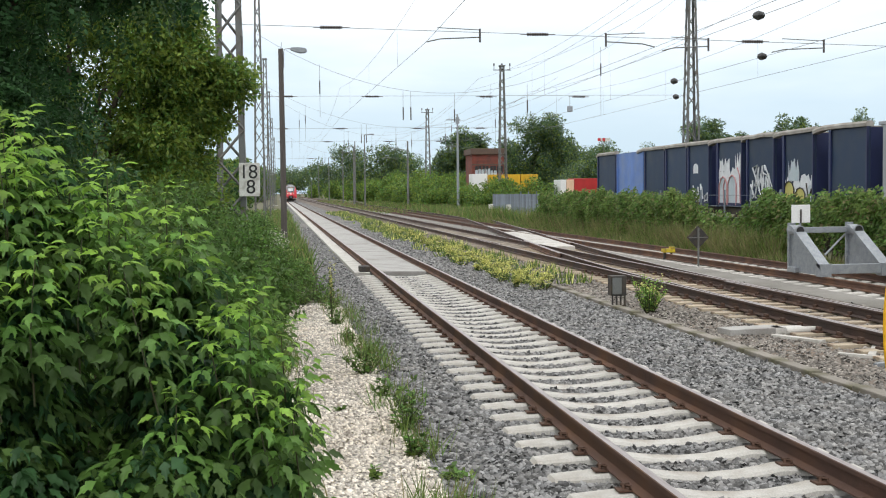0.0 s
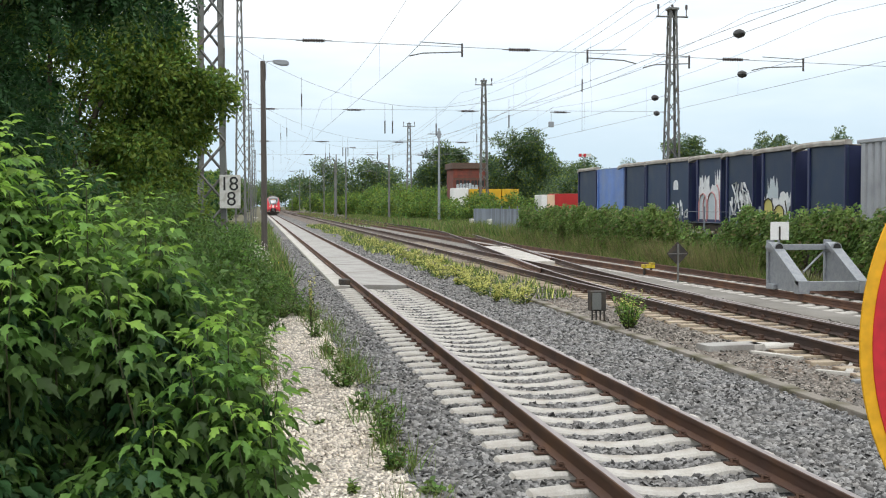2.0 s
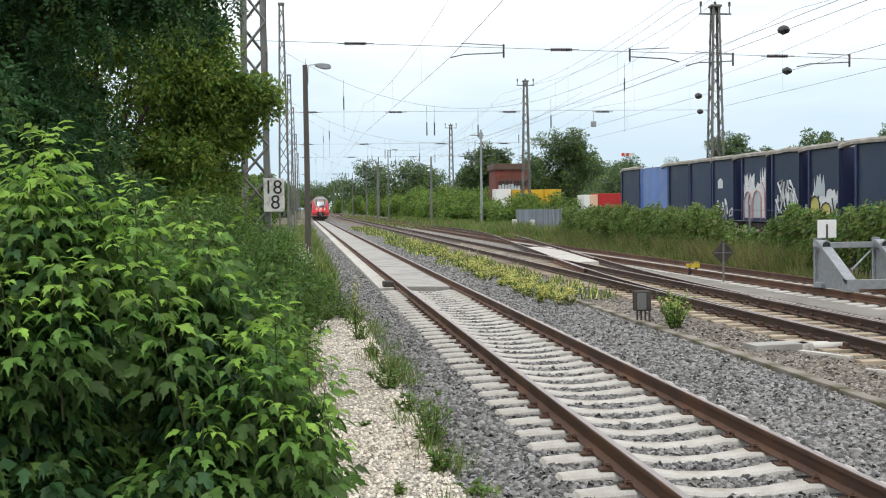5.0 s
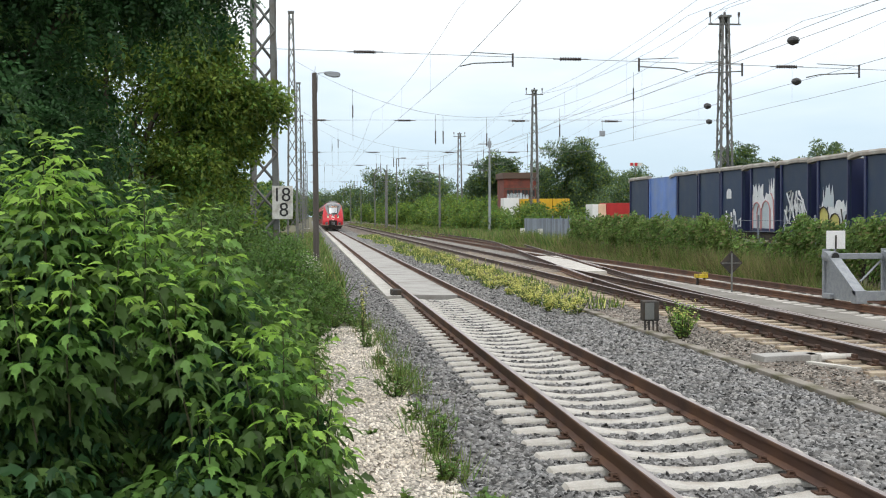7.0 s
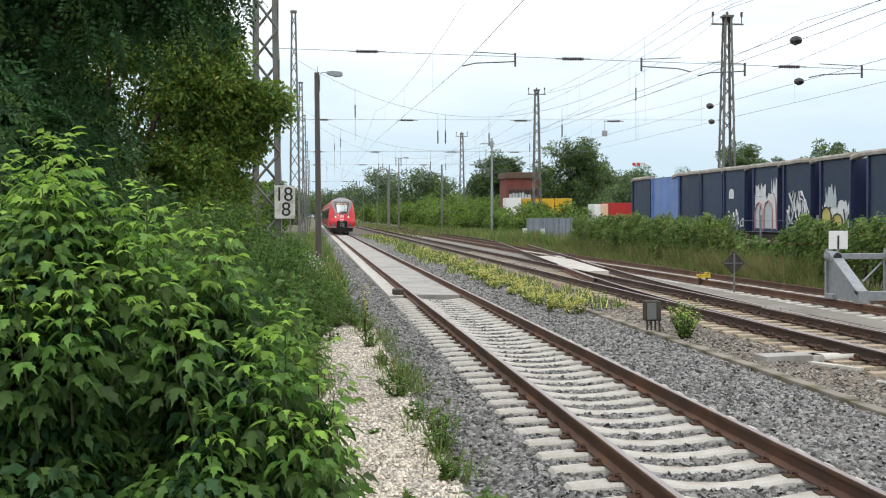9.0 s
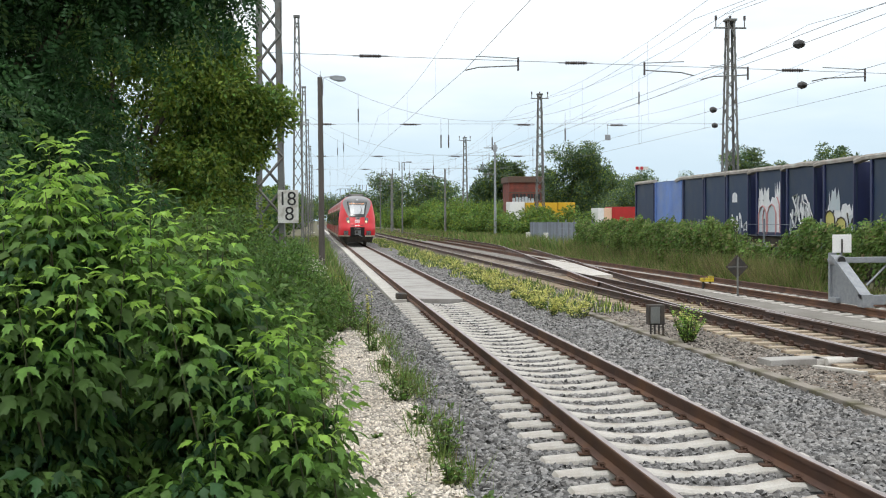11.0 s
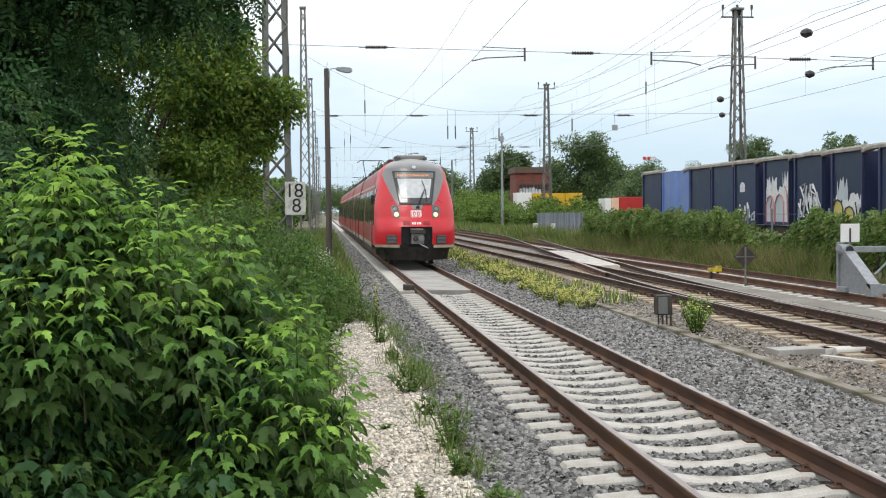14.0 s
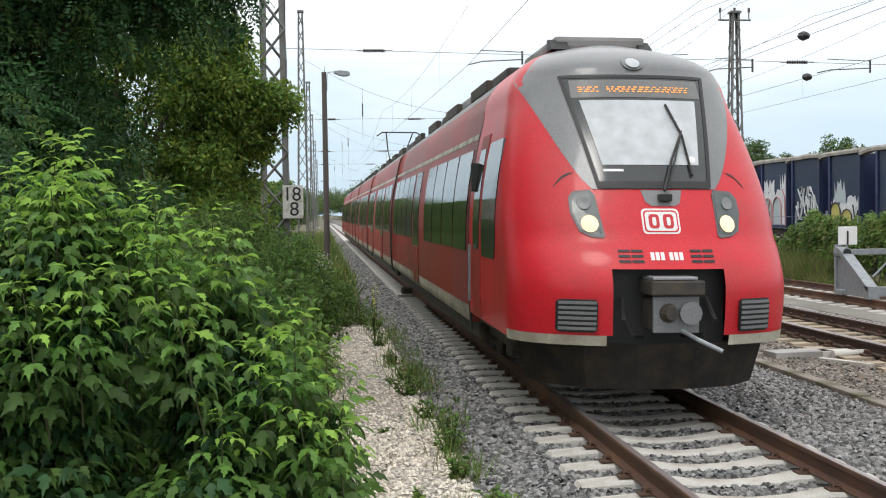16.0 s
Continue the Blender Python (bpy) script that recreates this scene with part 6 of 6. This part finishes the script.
# Darker leaf mix: shade low in these two bushes, put into colour.
maple_bush(-1.9, 5.2, [(0.0, 0.0, 1.05, 0.7, 0.65, 0.92), (0.2, 0.2, 0.6, 0.8, 0.6, 0.6)], 400, "maple bush with green leaves darkened for shade", 13, leaders=((-1.75, 5.1, 1.95), (-1.6, 5.0, 1.80)), shades=(0.03, 0.42, 0.55))
maple_bush(-0.55, 4.9, [(0.0, 0.0, 0.60, 0.5, 0.35, 0.62), (0.35, 0.2, 0.4, 0.3, 0.4, 0.55), (-0.6, 0.0, 0.7, 0.4, 0.3, 0.6)], 460, "low maple bush with broad green leaves darkened for shade", 14, size=0.088, shades=(0.03, 0.32, 0.65))

# shrubs along the path behind it
for k, (x, y, h, w) in enumerate(((-1.2, 8.5, 2.2, 0.9), (-0.40, 9.5, 1.75, 0.6), (-2.4, 9, 2.6, 1.1), (-1.4, 12, 2.4, 1.0), (-0.45, 13.0, 1.8, 0.7), (-0.1, 16.0, 1.35, 0.6), (-1.3, 16, 2.5, 1.0), (-0.6, 19.5, 2.0, 0.8), (0.0, 22, 1.3, 0.65), (-1.4, 22, 2.5, 1.0), (0.35, 25.5, 0.9, 0.55), (-0.8, 26, 1.8, 0.9), (-0.4, 33, 1.5, 0.8), (-1.8, 37, 2.0, 1.2), (-0.8, 42, 1.7, 0.9), (-2.2, 48, 2.2, 1.4))):
    tree(x - 0.22, y, [(0, 0, h * 0.45, w, w * 1.2, h * 0.45), (w * 0.3, -w * 0.3, h * 0.7, w * 0.55, w * 0.7, h * 0.3)], 5200, 0.075, ("leaf_mid", "leaf_fresh", "grass"), "dense green shrub beside the path" if k % 2 else "leafy green weed shrub with upright shoots", 0.03, h * 0.5, "shrub", "shrubs by the path", 26, 0.24 * w + 0.05, (0.62, 0.25, 0.13), seed=k + 30)

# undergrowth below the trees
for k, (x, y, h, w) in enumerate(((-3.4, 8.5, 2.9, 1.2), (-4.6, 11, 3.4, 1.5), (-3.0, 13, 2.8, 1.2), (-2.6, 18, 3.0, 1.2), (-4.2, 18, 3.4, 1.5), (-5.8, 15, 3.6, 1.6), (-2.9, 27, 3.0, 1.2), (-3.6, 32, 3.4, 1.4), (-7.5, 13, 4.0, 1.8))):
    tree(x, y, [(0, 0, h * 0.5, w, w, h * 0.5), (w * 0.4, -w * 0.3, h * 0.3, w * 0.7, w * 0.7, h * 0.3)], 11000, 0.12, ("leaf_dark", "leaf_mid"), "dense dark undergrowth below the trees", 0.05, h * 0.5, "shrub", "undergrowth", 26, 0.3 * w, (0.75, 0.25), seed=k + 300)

# big trees on the left bank
tree(-5.0, 13.5, [(0.2, 0, 5.4, 2.4, 2.4, 2.0), (1.5, -0.5, 4.6, 1.4, 1.8, 1.4), (-1.8, -1.0, 5.0, 2.2, 2.0, 2.2), (0.6, -1.0, 7.2, 2.4, 2.2, 1.6), (-0.5, -1.5, 3.3, 1.8, 1.4, 1.4), (2.1, 0.5, 6.4, 1.3, 1.6, 1.1), (3.1, 0.0, 5.35, 0.6, 1.0, 0.45), (1.5, -0.8, 3.2, 1.1, 1.2, 0.9)], 27000, 0.27, ("leaf_dark", "leaf_mid"), "large dark green tree with drooping feathery foliage", 0.26, 3.2, per=34, lump=0.72, weights=(0.9, 0.1), seed=3, droop=0.8, leaf=FROND)
tree(-6.8, 10.0, [(0, 0, 4.6, 2.4, 1.8, 2.4), (1.6, 0, 3.2, 1.6, 1.5, 1.5), (0.5, 0, 6.6, 2.6, 2.0, 1.6), (2.6, 0.2, 3.0, 1.1, 1.0, 0.9)], 15500, 0.26, ("leaf_dark", "leaf_mid"), "dark green tree with feathery foliage", 0.24, 3.0, per=34, lump=0.72, weights=(0.88, 0.12), seed=4, droop=0.8, leaf=FROND)
tree(-4.0, 23.0, [(0.2, 0, 4.4, 2.0, 2.2, 1.9), (1.2, 0.3, 5.3, 1.1, 1.6, 1.3), (-1.5, 0, 5.5, 2.0, 2.0, 2.0), (1.3, -0.3, 2.8, 1.4, 1.6, 1.2), (0.2, 0, 7.2, 1.8, 1.8, 1.3), (2.15, 0, 4.7, 0.65, 1.2, 0.8), (1.6, 0, 3.3, 0.85, 1.2, 0.9), (1.4, 0, 1.9, 0.8, 1.2, 0.9), (2.95, 0.2, 4.5, 0.38, 0.6, 0.25), (2.3, 2.0, 1.7, 0.6, 1.0, 1.1), (2.0, 1.0, 3.1, 0.6, 1.0, 0.6), (0.0, 1.8, 4.9, 1.7, 1.2, 1.7), (1.9, 0, 5.7, 0.6, 1.0, 0.6), (2.35, 0.5, 3.9, 0.5, 1.0, 0.5)], 105000, 0.10, ("leaf_olive", "leaf_mid", "leaf_fresh"), "tree with lighter olive green leaves", 0.2, 2.6, per=30, lump=0.42, weights=(0.56, 0.28, 0.16), seed=5, droop=0.2)
tree(-8.5, 24, [(0, 0, 6, 3.5, 3, 3.5), (2, 0, 3, 2.5, 2.5, 2.2)], 50000, 0.17, ("leaf_dark", "leaf_mid"), "dark green tree on the bank", 0.25, 3, per=24, lump=0.8, weights=(0.8, 0.2), seed=6)
for k, (x, y, h, w) in enumerate(((-3.9, 36, 5.4, 2.3), (-5.0, 48, 5.2, 2.6), (-5.4, 66, 5.0, 2.6), (-6.0, 84, 5.4, 3.0), (-6.5, 105, 5.6, 3.2), (-7, 135, 6.4, 3.6), (-8, 175, 7.5, 4.3), (-8, 230, 9, 5), (-9, 300, 10, 6), (-10, 400, 11, 8))):
    tree(x, y, [(0, 0, h * 0.6, w, w, h * 0.38), (w * 0.5, 0, h * 0.4, w * 0.6, w * 0.8, h * 0.3)], 9000, 0.12 + 0.0016 * y, ("leaf_mid", "leaf_olive", "leaf_dark"), "broad green tree along the line", 0.18, h * 0.4, per=22, lump=0.26 * w, weights=(0.4, 0.3, 0.3), seed=50 + k)

# trees and shrubs beyond the yard
FAR = ((20.5, 104, 3.2, 2.4), (18.8, 112, 3.4, 2.6), (20.0, 124, 3.3, 3.0), (18.2, 138, 3.9, 3.0), (18.6, 147, 4.6, 3.0), (17.6, 160, 4.8, 3.4), (20.5, 176, 5.2, 3.8), (18.6, 196, 4.4, 3.6), (22, 214, 6.0, 4.4), (19.4, 236, 5.0, 4.2), (23, 262, 6.8, 5.0), (20, 290, 5.6, 4.8), (23, 330, 7.4, 6.0), (20, 380, 7.2, 6), (23, 440, 8.5, 7), (20, 520, 9, 8))
for k, (x, y, h, w) in enumerate(FAR):
    tree(x + 2.2, y, [(0, 0, h * 0.44, w, w, h * 0.42), (-w * 0.5, -w * 0.3, h * 0.35, w * 0.6, w * 0.6, h * 0.33), (w * 0.5, 0, h * 0.65, w * 0.5, w * 0.5, h * 0.34)], 6500, 0.13 + 0.0012 * y, ("leaf_mid", "leaf_olive", "leaf_fresh"), "leafy green shrub tree at the yard's edge", 0.12, h * 0.35, "shrub", "shrubs by the yard", 18, 0.26 * w, (0.40, 0.42, 0.18), seed=80 + k)
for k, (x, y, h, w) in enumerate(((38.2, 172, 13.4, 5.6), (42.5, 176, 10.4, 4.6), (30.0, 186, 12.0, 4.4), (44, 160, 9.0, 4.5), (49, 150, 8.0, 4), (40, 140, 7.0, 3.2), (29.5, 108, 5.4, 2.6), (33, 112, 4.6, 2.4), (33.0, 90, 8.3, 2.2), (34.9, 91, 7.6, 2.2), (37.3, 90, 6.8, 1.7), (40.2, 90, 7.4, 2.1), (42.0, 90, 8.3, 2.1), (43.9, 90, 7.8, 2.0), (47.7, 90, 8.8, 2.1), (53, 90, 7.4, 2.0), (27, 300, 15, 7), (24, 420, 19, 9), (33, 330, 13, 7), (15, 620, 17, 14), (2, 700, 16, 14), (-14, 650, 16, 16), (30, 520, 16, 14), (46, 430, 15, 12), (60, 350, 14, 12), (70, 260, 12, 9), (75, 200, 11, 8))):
    tree(x, y, [(0, 0, h * 0.58, w, w, h * 0.42), (w * 0.35, 0, h * 0.75, w * 0.55, w * 0.6, h * 0.25), (-w * 0.5, 0, h * 0.4, w * 0.6, w * 0.6, h * 0.3)], (26000 if k < 3 else 9000) if k < 16 else 7000, (0.2 if k > 15 else 0.14 if k < 3 else 0.08) + 0.0012 * y, ("leaf_far_haze", "leaf_dark", "leaf_olive"), "dense rounded dark green tree in the distance", 0.25, h * 0.4, per=44 if k < 3 else 22, lump=0.24 * w, weights=(0.62, 0.16, 0.22), seed=120 + k)

# ivy hedge on the fence: hanging drapes, thin and low for a stretch, dense again at the near end
hd = thing("hedge", 15.6, 20, -0.35, "long overgrown wire fence draped with green ivy", "hedge")
g = np.random.default_rng(5)


def hedge_top(y):
    """Height of the growth along the fence."""
    gap = 0.85 * math.exp(-((y - 18.8) / 2.3) ** 4)
    return 2.18 - gap + 0.05 * math.sin(y * 1.7) + 0.04 * math.sin(y * 3.9 + 1)


bl = []
for k in range(640):
    y = g.uniform(0, 47)
    thin = 15.5 < y < 22
    if thin and g.random() < 0.55:
        continue
    top = hedge_top(y)
    near = y < 15
    z = top - 0.2 - abs(g.normal(0, 0.75 if near else 0.62))
    if z < 0.15 or (k % 3 == 0 and not thin):
        z = g.uniform(0.25, top - 0.3)
    w = g.uniform(0.22, 0.45)
    bl.append((g.uniform(-0.15, 0.15), y, z, 0.26, w, g.uniform(0.3, 0.6)))
n = 105000
pos, d, r = in_blobs(bl, n, 0.25)
way = unit(np.array([-0.8, -0.2, -0.7]) + RNG.normal(0, 0.6, d.shape))
scatter("ivy_leaves", LEAF, pos, frames(way, 0.8), 0.13 * RNG.uniform(0.6, 1.4, n), ["ivy", "leaf_mid", "leaf_fresh", "dry_grass"], hd, RNG.choice(4, n, p=[0.58, 0.24, 0.10, 0.08]))
stems = bmesh.new()
for k in range(220):
    y = g.uniform(0, 47)
    h = hedge_top(y)
    add_tube(stems, [(0.1, y, 0), (0.05 + g.normal(0, 0.06), y + g.normal(0, 0.2), h * 0.5), (0.1, y + g.normal(0, 0.4), h * 0.9)], [0.02, 0.014, 0.006], 4, cap=False)
tagged(part("dead_growth", stems, "bark", hd, "brown tangle of woody ivy stems"), kind="stuff")


def blades(name, label, n, xr, yr, h, mats, weights, z0=-0.30, lean=0.35, width=0.05, clump=None, kind="stuff"):
    if clump:
        cx, cy = RNG.uniform(*xr, clump), RNG.uniform(*yr, clump)
        k = RNG.integers(0, clump, n)
        px_, py_ = cx[k] + RNG.normal(0, 0.10, n), cy[k] + RNG.normal(0, 0.14, n)
    else:
        px_, py_ = RNG.uniform(*xr, n), RNG.uniform(*yr, n)
    pos = np.stack([px_, py_, np.full(n, z0)], 1)
    d = unit(np.stack([RNG.normal(0, lean, n), RNG.normal(0, lean, n), np.ones(n)], 1))
    hh = RNG.uniform(h[0], h[1], n)
    sc = np.stack([hh, np.full(n, 1.0), np.full(n, 1.0)], 1) * 1.0
    sc[:, 1] = width * RNG.uniform(0.5, 1.3, n)
    ob = scatter(name, BLADE, pos, frames(d, 1.0), sc, list(mats), None, RNG.choice(len(mats), n, p=weights))
    return tagged(ob, label, "grass", kind=kind)


blades("grass", "uncut grass along the hedge foot", 22000, (14.6, 15.6), (27, 84), (0.15, 0.6), ("grass", "dry_grass", "leaf_mid"), (0.45, 0.43, 0.12), width=0.022, z0=-0.33, lean=0.5)
blades("grass", "tall meadow grass growing up the fence", 11000, (15.1, 15.75), (33, 68), (0.5, 1.3), ("grass", "dry_grass", "ivy"), (0.36, 0.44, 0.20), width=0.022, z0=-0.33, lean=0.28, clump=260)
blades("grass", "tall weeds before the steel fence", 5000, (15.4, 16.1), (66, 92), (0.5, 1.5), ("grass", "dry_grass", "leaf_mid"), (0.5, 0.25, 0.25), width=0.05, z0=-0.36, lean=0.3, clump=90)
blades("grass", "rough grass and weeds on the left bank", 24000, (-3.2, -0.06), (3.0, 30), (0.15, 0.5), ("grass", "leaf_mid", "leaf_fresh"), (0.5, 0.35, 0.15), width=0.02, z0=-0.28)
blades("grass", "rough grass farther along the line", 16000, (-4.5, 1.1), (30, 130), (0.2, 0.9), ("grass", "leaf_mid", "dry_grass"), (0.45, 0.35, 0.2), width=0.05, z0=-0.3)
blades("grass", "thin grass beside the path", 1500, (0.02, 0.18), (5.0, 20), (0.1, 0.3), ("grass", "dry_grass", "leaf_fresh"), (0.5, 0.3, 0.2), width=0.010, z0=-0.27, clump=60)
blades("grass", "sparse weeds between the beds", 9000, (5.4, 7.6), (27, 130), (0.08, 0.35), ("grass", "flower", "leaf_mid"), (0.45, 0.25, 0.3), width=0.035, z0=-0.26, clump=260)
blades("grass", "weedy strip by the far tracks", 22000, (14.8, 20), (84, 200), (0.3, 1.2), ("grass", "dry_grass", "leaf_mid"), (0.45, 0.25, 0.3), width=0.09, z0=-0.4)
blades("grass", "grass between the far tracks", 9000, (10.6, 16.5), (120, 320), (0.1, 0.5), ("grass", "dry_grass", "leaf_mid"), (0.4, 0.4, 0.2), width=0.12, z0=-0.35)


def weed(x, y, h, w, n, mats, weights, label, size=0.05, flowers=0, z0=-0.27, name="weed"):
    t = thing(name, x, y, z0, label, "weed", "weeds by the track")
    bm = bmesh.new()
    P, D = [], []
    g2 = np.random.default_rng(int(abs(x * 131 + y * 17) * 10))
    for k in range(max(3, n // 14)):
        top = np.array([g2.normal(0, w * 0.5), g2.normal(0, w * 0.5), h * g2.uniform(0.5, 1.0)])
        add_tube(bm, [(top[0] * 0.2, top[1] * 0.2, 0), top * np.array([0.7, 0.7, 0.6]), top], [0.006, 0.004, 0.002], 4, cap=False)
        for j in range(14):
            u = g2.uniform(0.1, 1.0)
            P.append(top * np.array([0.2 + 0.8 * u, 0.2 + 0.8 * u, u]))
            D.append(unit(np.array([g2.normal(), g2.normal(), g2.uniform(-0.2, 0.8)])))
    tagged(part("stem_work", bm, "stem", t), kind="stuff")
    P, D = np.array(P), np.array(D)
    scatter("leaves", LEAF, P, frames(D, 0.5), size * RNG.uniform(0.6, 1.5, len(P)), list(mats), t, RNG.choice(len(mats), len(P), p=weights))
    if flowers:
        k = RNG.integers(0, len(P), flowers)
        q = P[k].copy()
        q[:, 2] = np.maximum(q[:, 2], h * 0.45) + RNG.uniform(0, h * 0.35, flowers)
        scatter("blossom", LEAF, q, frames(RNG.normal(0, 1, q.shape), 1.0), 0.035 * RNG.uniform(0.7, 1.5, flowers), ["flower"], t)
    return t


GM, GW = ("leaf_mid", "grass", "leaf_fresh"), (0.35, 0.35, 0.3)
blades("grass", "fine pale grass at the path's edge", 3400, (-0.16, 0.16), (5.6, 10.5), (0.12, 0.42), ("grass", "leaf_mid", "dry_grass"), (0.55, 0.25, 0.2), width=0.008, z0=-0.27)
for x, y, h, w, n in ((1.12, 9.6, 0.30, 0.22, 320), (1.2, 10.7, 0.42, 0.24, 420), (1.28, 11.5, 0.40, 0.20, 260), (1.14, 12.5, 0.30, 0.22, 300), (1.05, 14.2, 0.36, 0.28, 480), (1.15, 15.4, 0.30, 0.24, 320), (1.08, 17.2, 0.28, 0.25, 300), (0.98, 19.6, 0.3, 0.26, 300), (1.36, 8.9, 0.10, 0.20, 260), (0.72, 8.9, 0.20, 0.07, 90), (0.62, 11.8, 0.10, 0.06, 50), (1.0, 22.2, 0.42, 0.3, 420), (0.7, 24.5, 0.6, 0.45, 700), (0.9, 27, 0.45, 0.45, 520), (0.55, 30, 0.55, 0.45, 560), (0.75, 35, 0.35, 0.45, 360)):
    weed(x, y, h * 0.9, w, n // 2, ("leaf_mid", "grass", "leaf_fresh"), (0.25, 0.45, 0.30), "green weed tuft growing in the ballast edge", 0.06, flowers=0)
weed(0.95, 20.6, 0.95, 0.08, 90, GM, GW, "tall weed spike with yellow flowers", 0.05, flowers=160)
weed(6.72, 20.3, 0.72, 0.36, 900, ("leaf_fresh", "flower", "leaf_tip"), (0.5, 0.2, 0.3), "bushy weed with yellow-green flowers by the box", 0.06, flowers=120)
for k in range(46):
    u = k / 45
    y = 25.5 + 46 * u ** 1.3
    weed(6.05 + 0.35 * math.sin(k * 2.3) + 0.012 * (y - 25) - (0.25 if y < 38 else 0.0), y, 0.35 + 0.12 * math.sin(k * 1.7), 0.34, 150, ("leaf_mid", "flower", "grass"), (0.34, 0.36, 0.30), "yellow flowering weeds along the ballast edge", 0.07, flowers=420 if y < 42 else 200)
for x, y in ((-0.25, 28), (0.05, 30), (-0.1, 33)):
    w = weed(x, y, 1.0, 0.3, 120, GM, GW, "tall weed with white flower heads", 0.07)
    q = RNG.normal(0, 0.16, (150, 3)) + np.array([0, 0, 0.95])
    scatter("blossom", LEAF, q, frames(RNG.normal(0, 1, q.shape), 1.0), 0.05, ["flower_white"], w)

blades("grass", "tufts of grass between path and ballast", 1900, (0.98, 1.38), (7.5, 24), (0.08, 0.38), ("grass", "leaf_fresh", "dry_grass"), (0.55, 0.25, 0.2), width=0.010, z0=-0.27, clump=34)
blades("grass", "tall dry brown grass before the hedge", 4200, (14.8, 15.5), (34, 44), (0.5, 1.30), ("dry_grass", "grass"), (0.6, 0.4), width=0.018, z0=-0.33)
weed(0.45, 23.3, 0.35, 0.32, 560, ("leaf_mid", "grass", "leaf_fresh"), (0.3, 0.4, 0.3), "green weeds where the path ends", 0.06)
weed(0.85, 23.8, 0.35, 0.3, 420, ("leaf_mid", "grass", "leaf_fresh"), (0.3, 0.4, 0.3), "green weeds where the path ends", 0.06)


# ---- loose stones, nearest the camera ----
def stones(name, label, n, xr, yr, size, mat, height, skip=None, power=1.6):
    u = RNG.random(n) ** power
    pos = np.stack([RNG.uniform(*xr, n), yr[0] + (yr[1] - yr[0]) * u, np.zeros(n)], 1)
    if skip is not None:
        pos = pos[skip(pos)]
    m = len(pos)
    pos[:, 2] = height(pos) + RNG.uniform(-0.012, 0.010, m)
    ax = unit(RNG.normal(0, 1, (m, 3)) * np.array([1, 1, 0.45]))
    s = size * RNG.uniform(0.55, 1.35, m)
    sc = np.stack([s * RNG.uniform(0.8, 1.3, m), s * RNG.uniform(0.7, 1.1, m), s * RNG.uniform(0.6, 0.95, m)], 1)
    return tagged(scatter(name, STONE, pos, frames(ax, 0.6), sc, [mat]), label, "stones", kind="stuff")


def bed_z(p):
    return np.interp(p[:, 0], [0.85, 1.15, 1.5, 1.9, 2.5, 3.3, 4.1, 4.8, 5.4, 6.3], [-0.36, -0.27, -0.238, -0.222, -0.240, -0.256, -0.250, -0.256, -0.262, -0.27])


def clear_of_sleepers(p):
    x = np.abs(p[:, 0] - XC)
    on = (x < 1.31) & (np.abs(((p[:, 1] - 9.15 + 0.3) % 0.6) - 0.3) < 0.118)
    rail_ = (np.abs(x - 0.7535) < 0.09)
    slab_ = (p[:, 1] > 30.5) & (x < 1.3)
    return ~(on | rail_ | slab_)


stones("ballast_stones", "loose grey crushed ballast stones", 78000, (0.95, 6.3), (6.0, 34), 0.031, "stone", bed_z, clear_of_sleepers)
stones("path_pebbles", "loose pale gravel pebbles on the path", 24000, (0.08, 1.22), (6.0, 23), 0.0205, "pebble", lambda p: np.full(len(p), -0.243))
stones("old_ballast_stones", "loose brown ballast stones by the siding", 36000, (6.5, 11.0), (9, 38), 0.031, "old_stone", lambda p: np.interp(p[:, 0], [6.45, 7.2, 8.0, 10.4, 11.1], [-0.262, -0.262, -0.262, -0.255, -0.262]), lambda p: (np.abs(np.abs(p[:, 0] - X2) - 0.7535) > 0.1) & ((np.abs(((p[:, 1] - 8.2 + 0.32) % 0.64) - 0.32) > 0.14) | (np.abs(p[:, 0] - X2) > 1.3) | (RNG.random(len(p)) < 0.05)))
stones("ballast_stones", "loose grey crushed ballast stones farther along", 14000, (0.95, 6.3), (33, 75), 0.042, "stone", bed_z, lambda p: np.abs(p[:, 0] - XC) > 1.32, 1.3)


def motions():
    walk(train, [(t, pose(XC, y, 0, 0, CANT, 0)) for t, y in TRAIN_RUN])


motions()
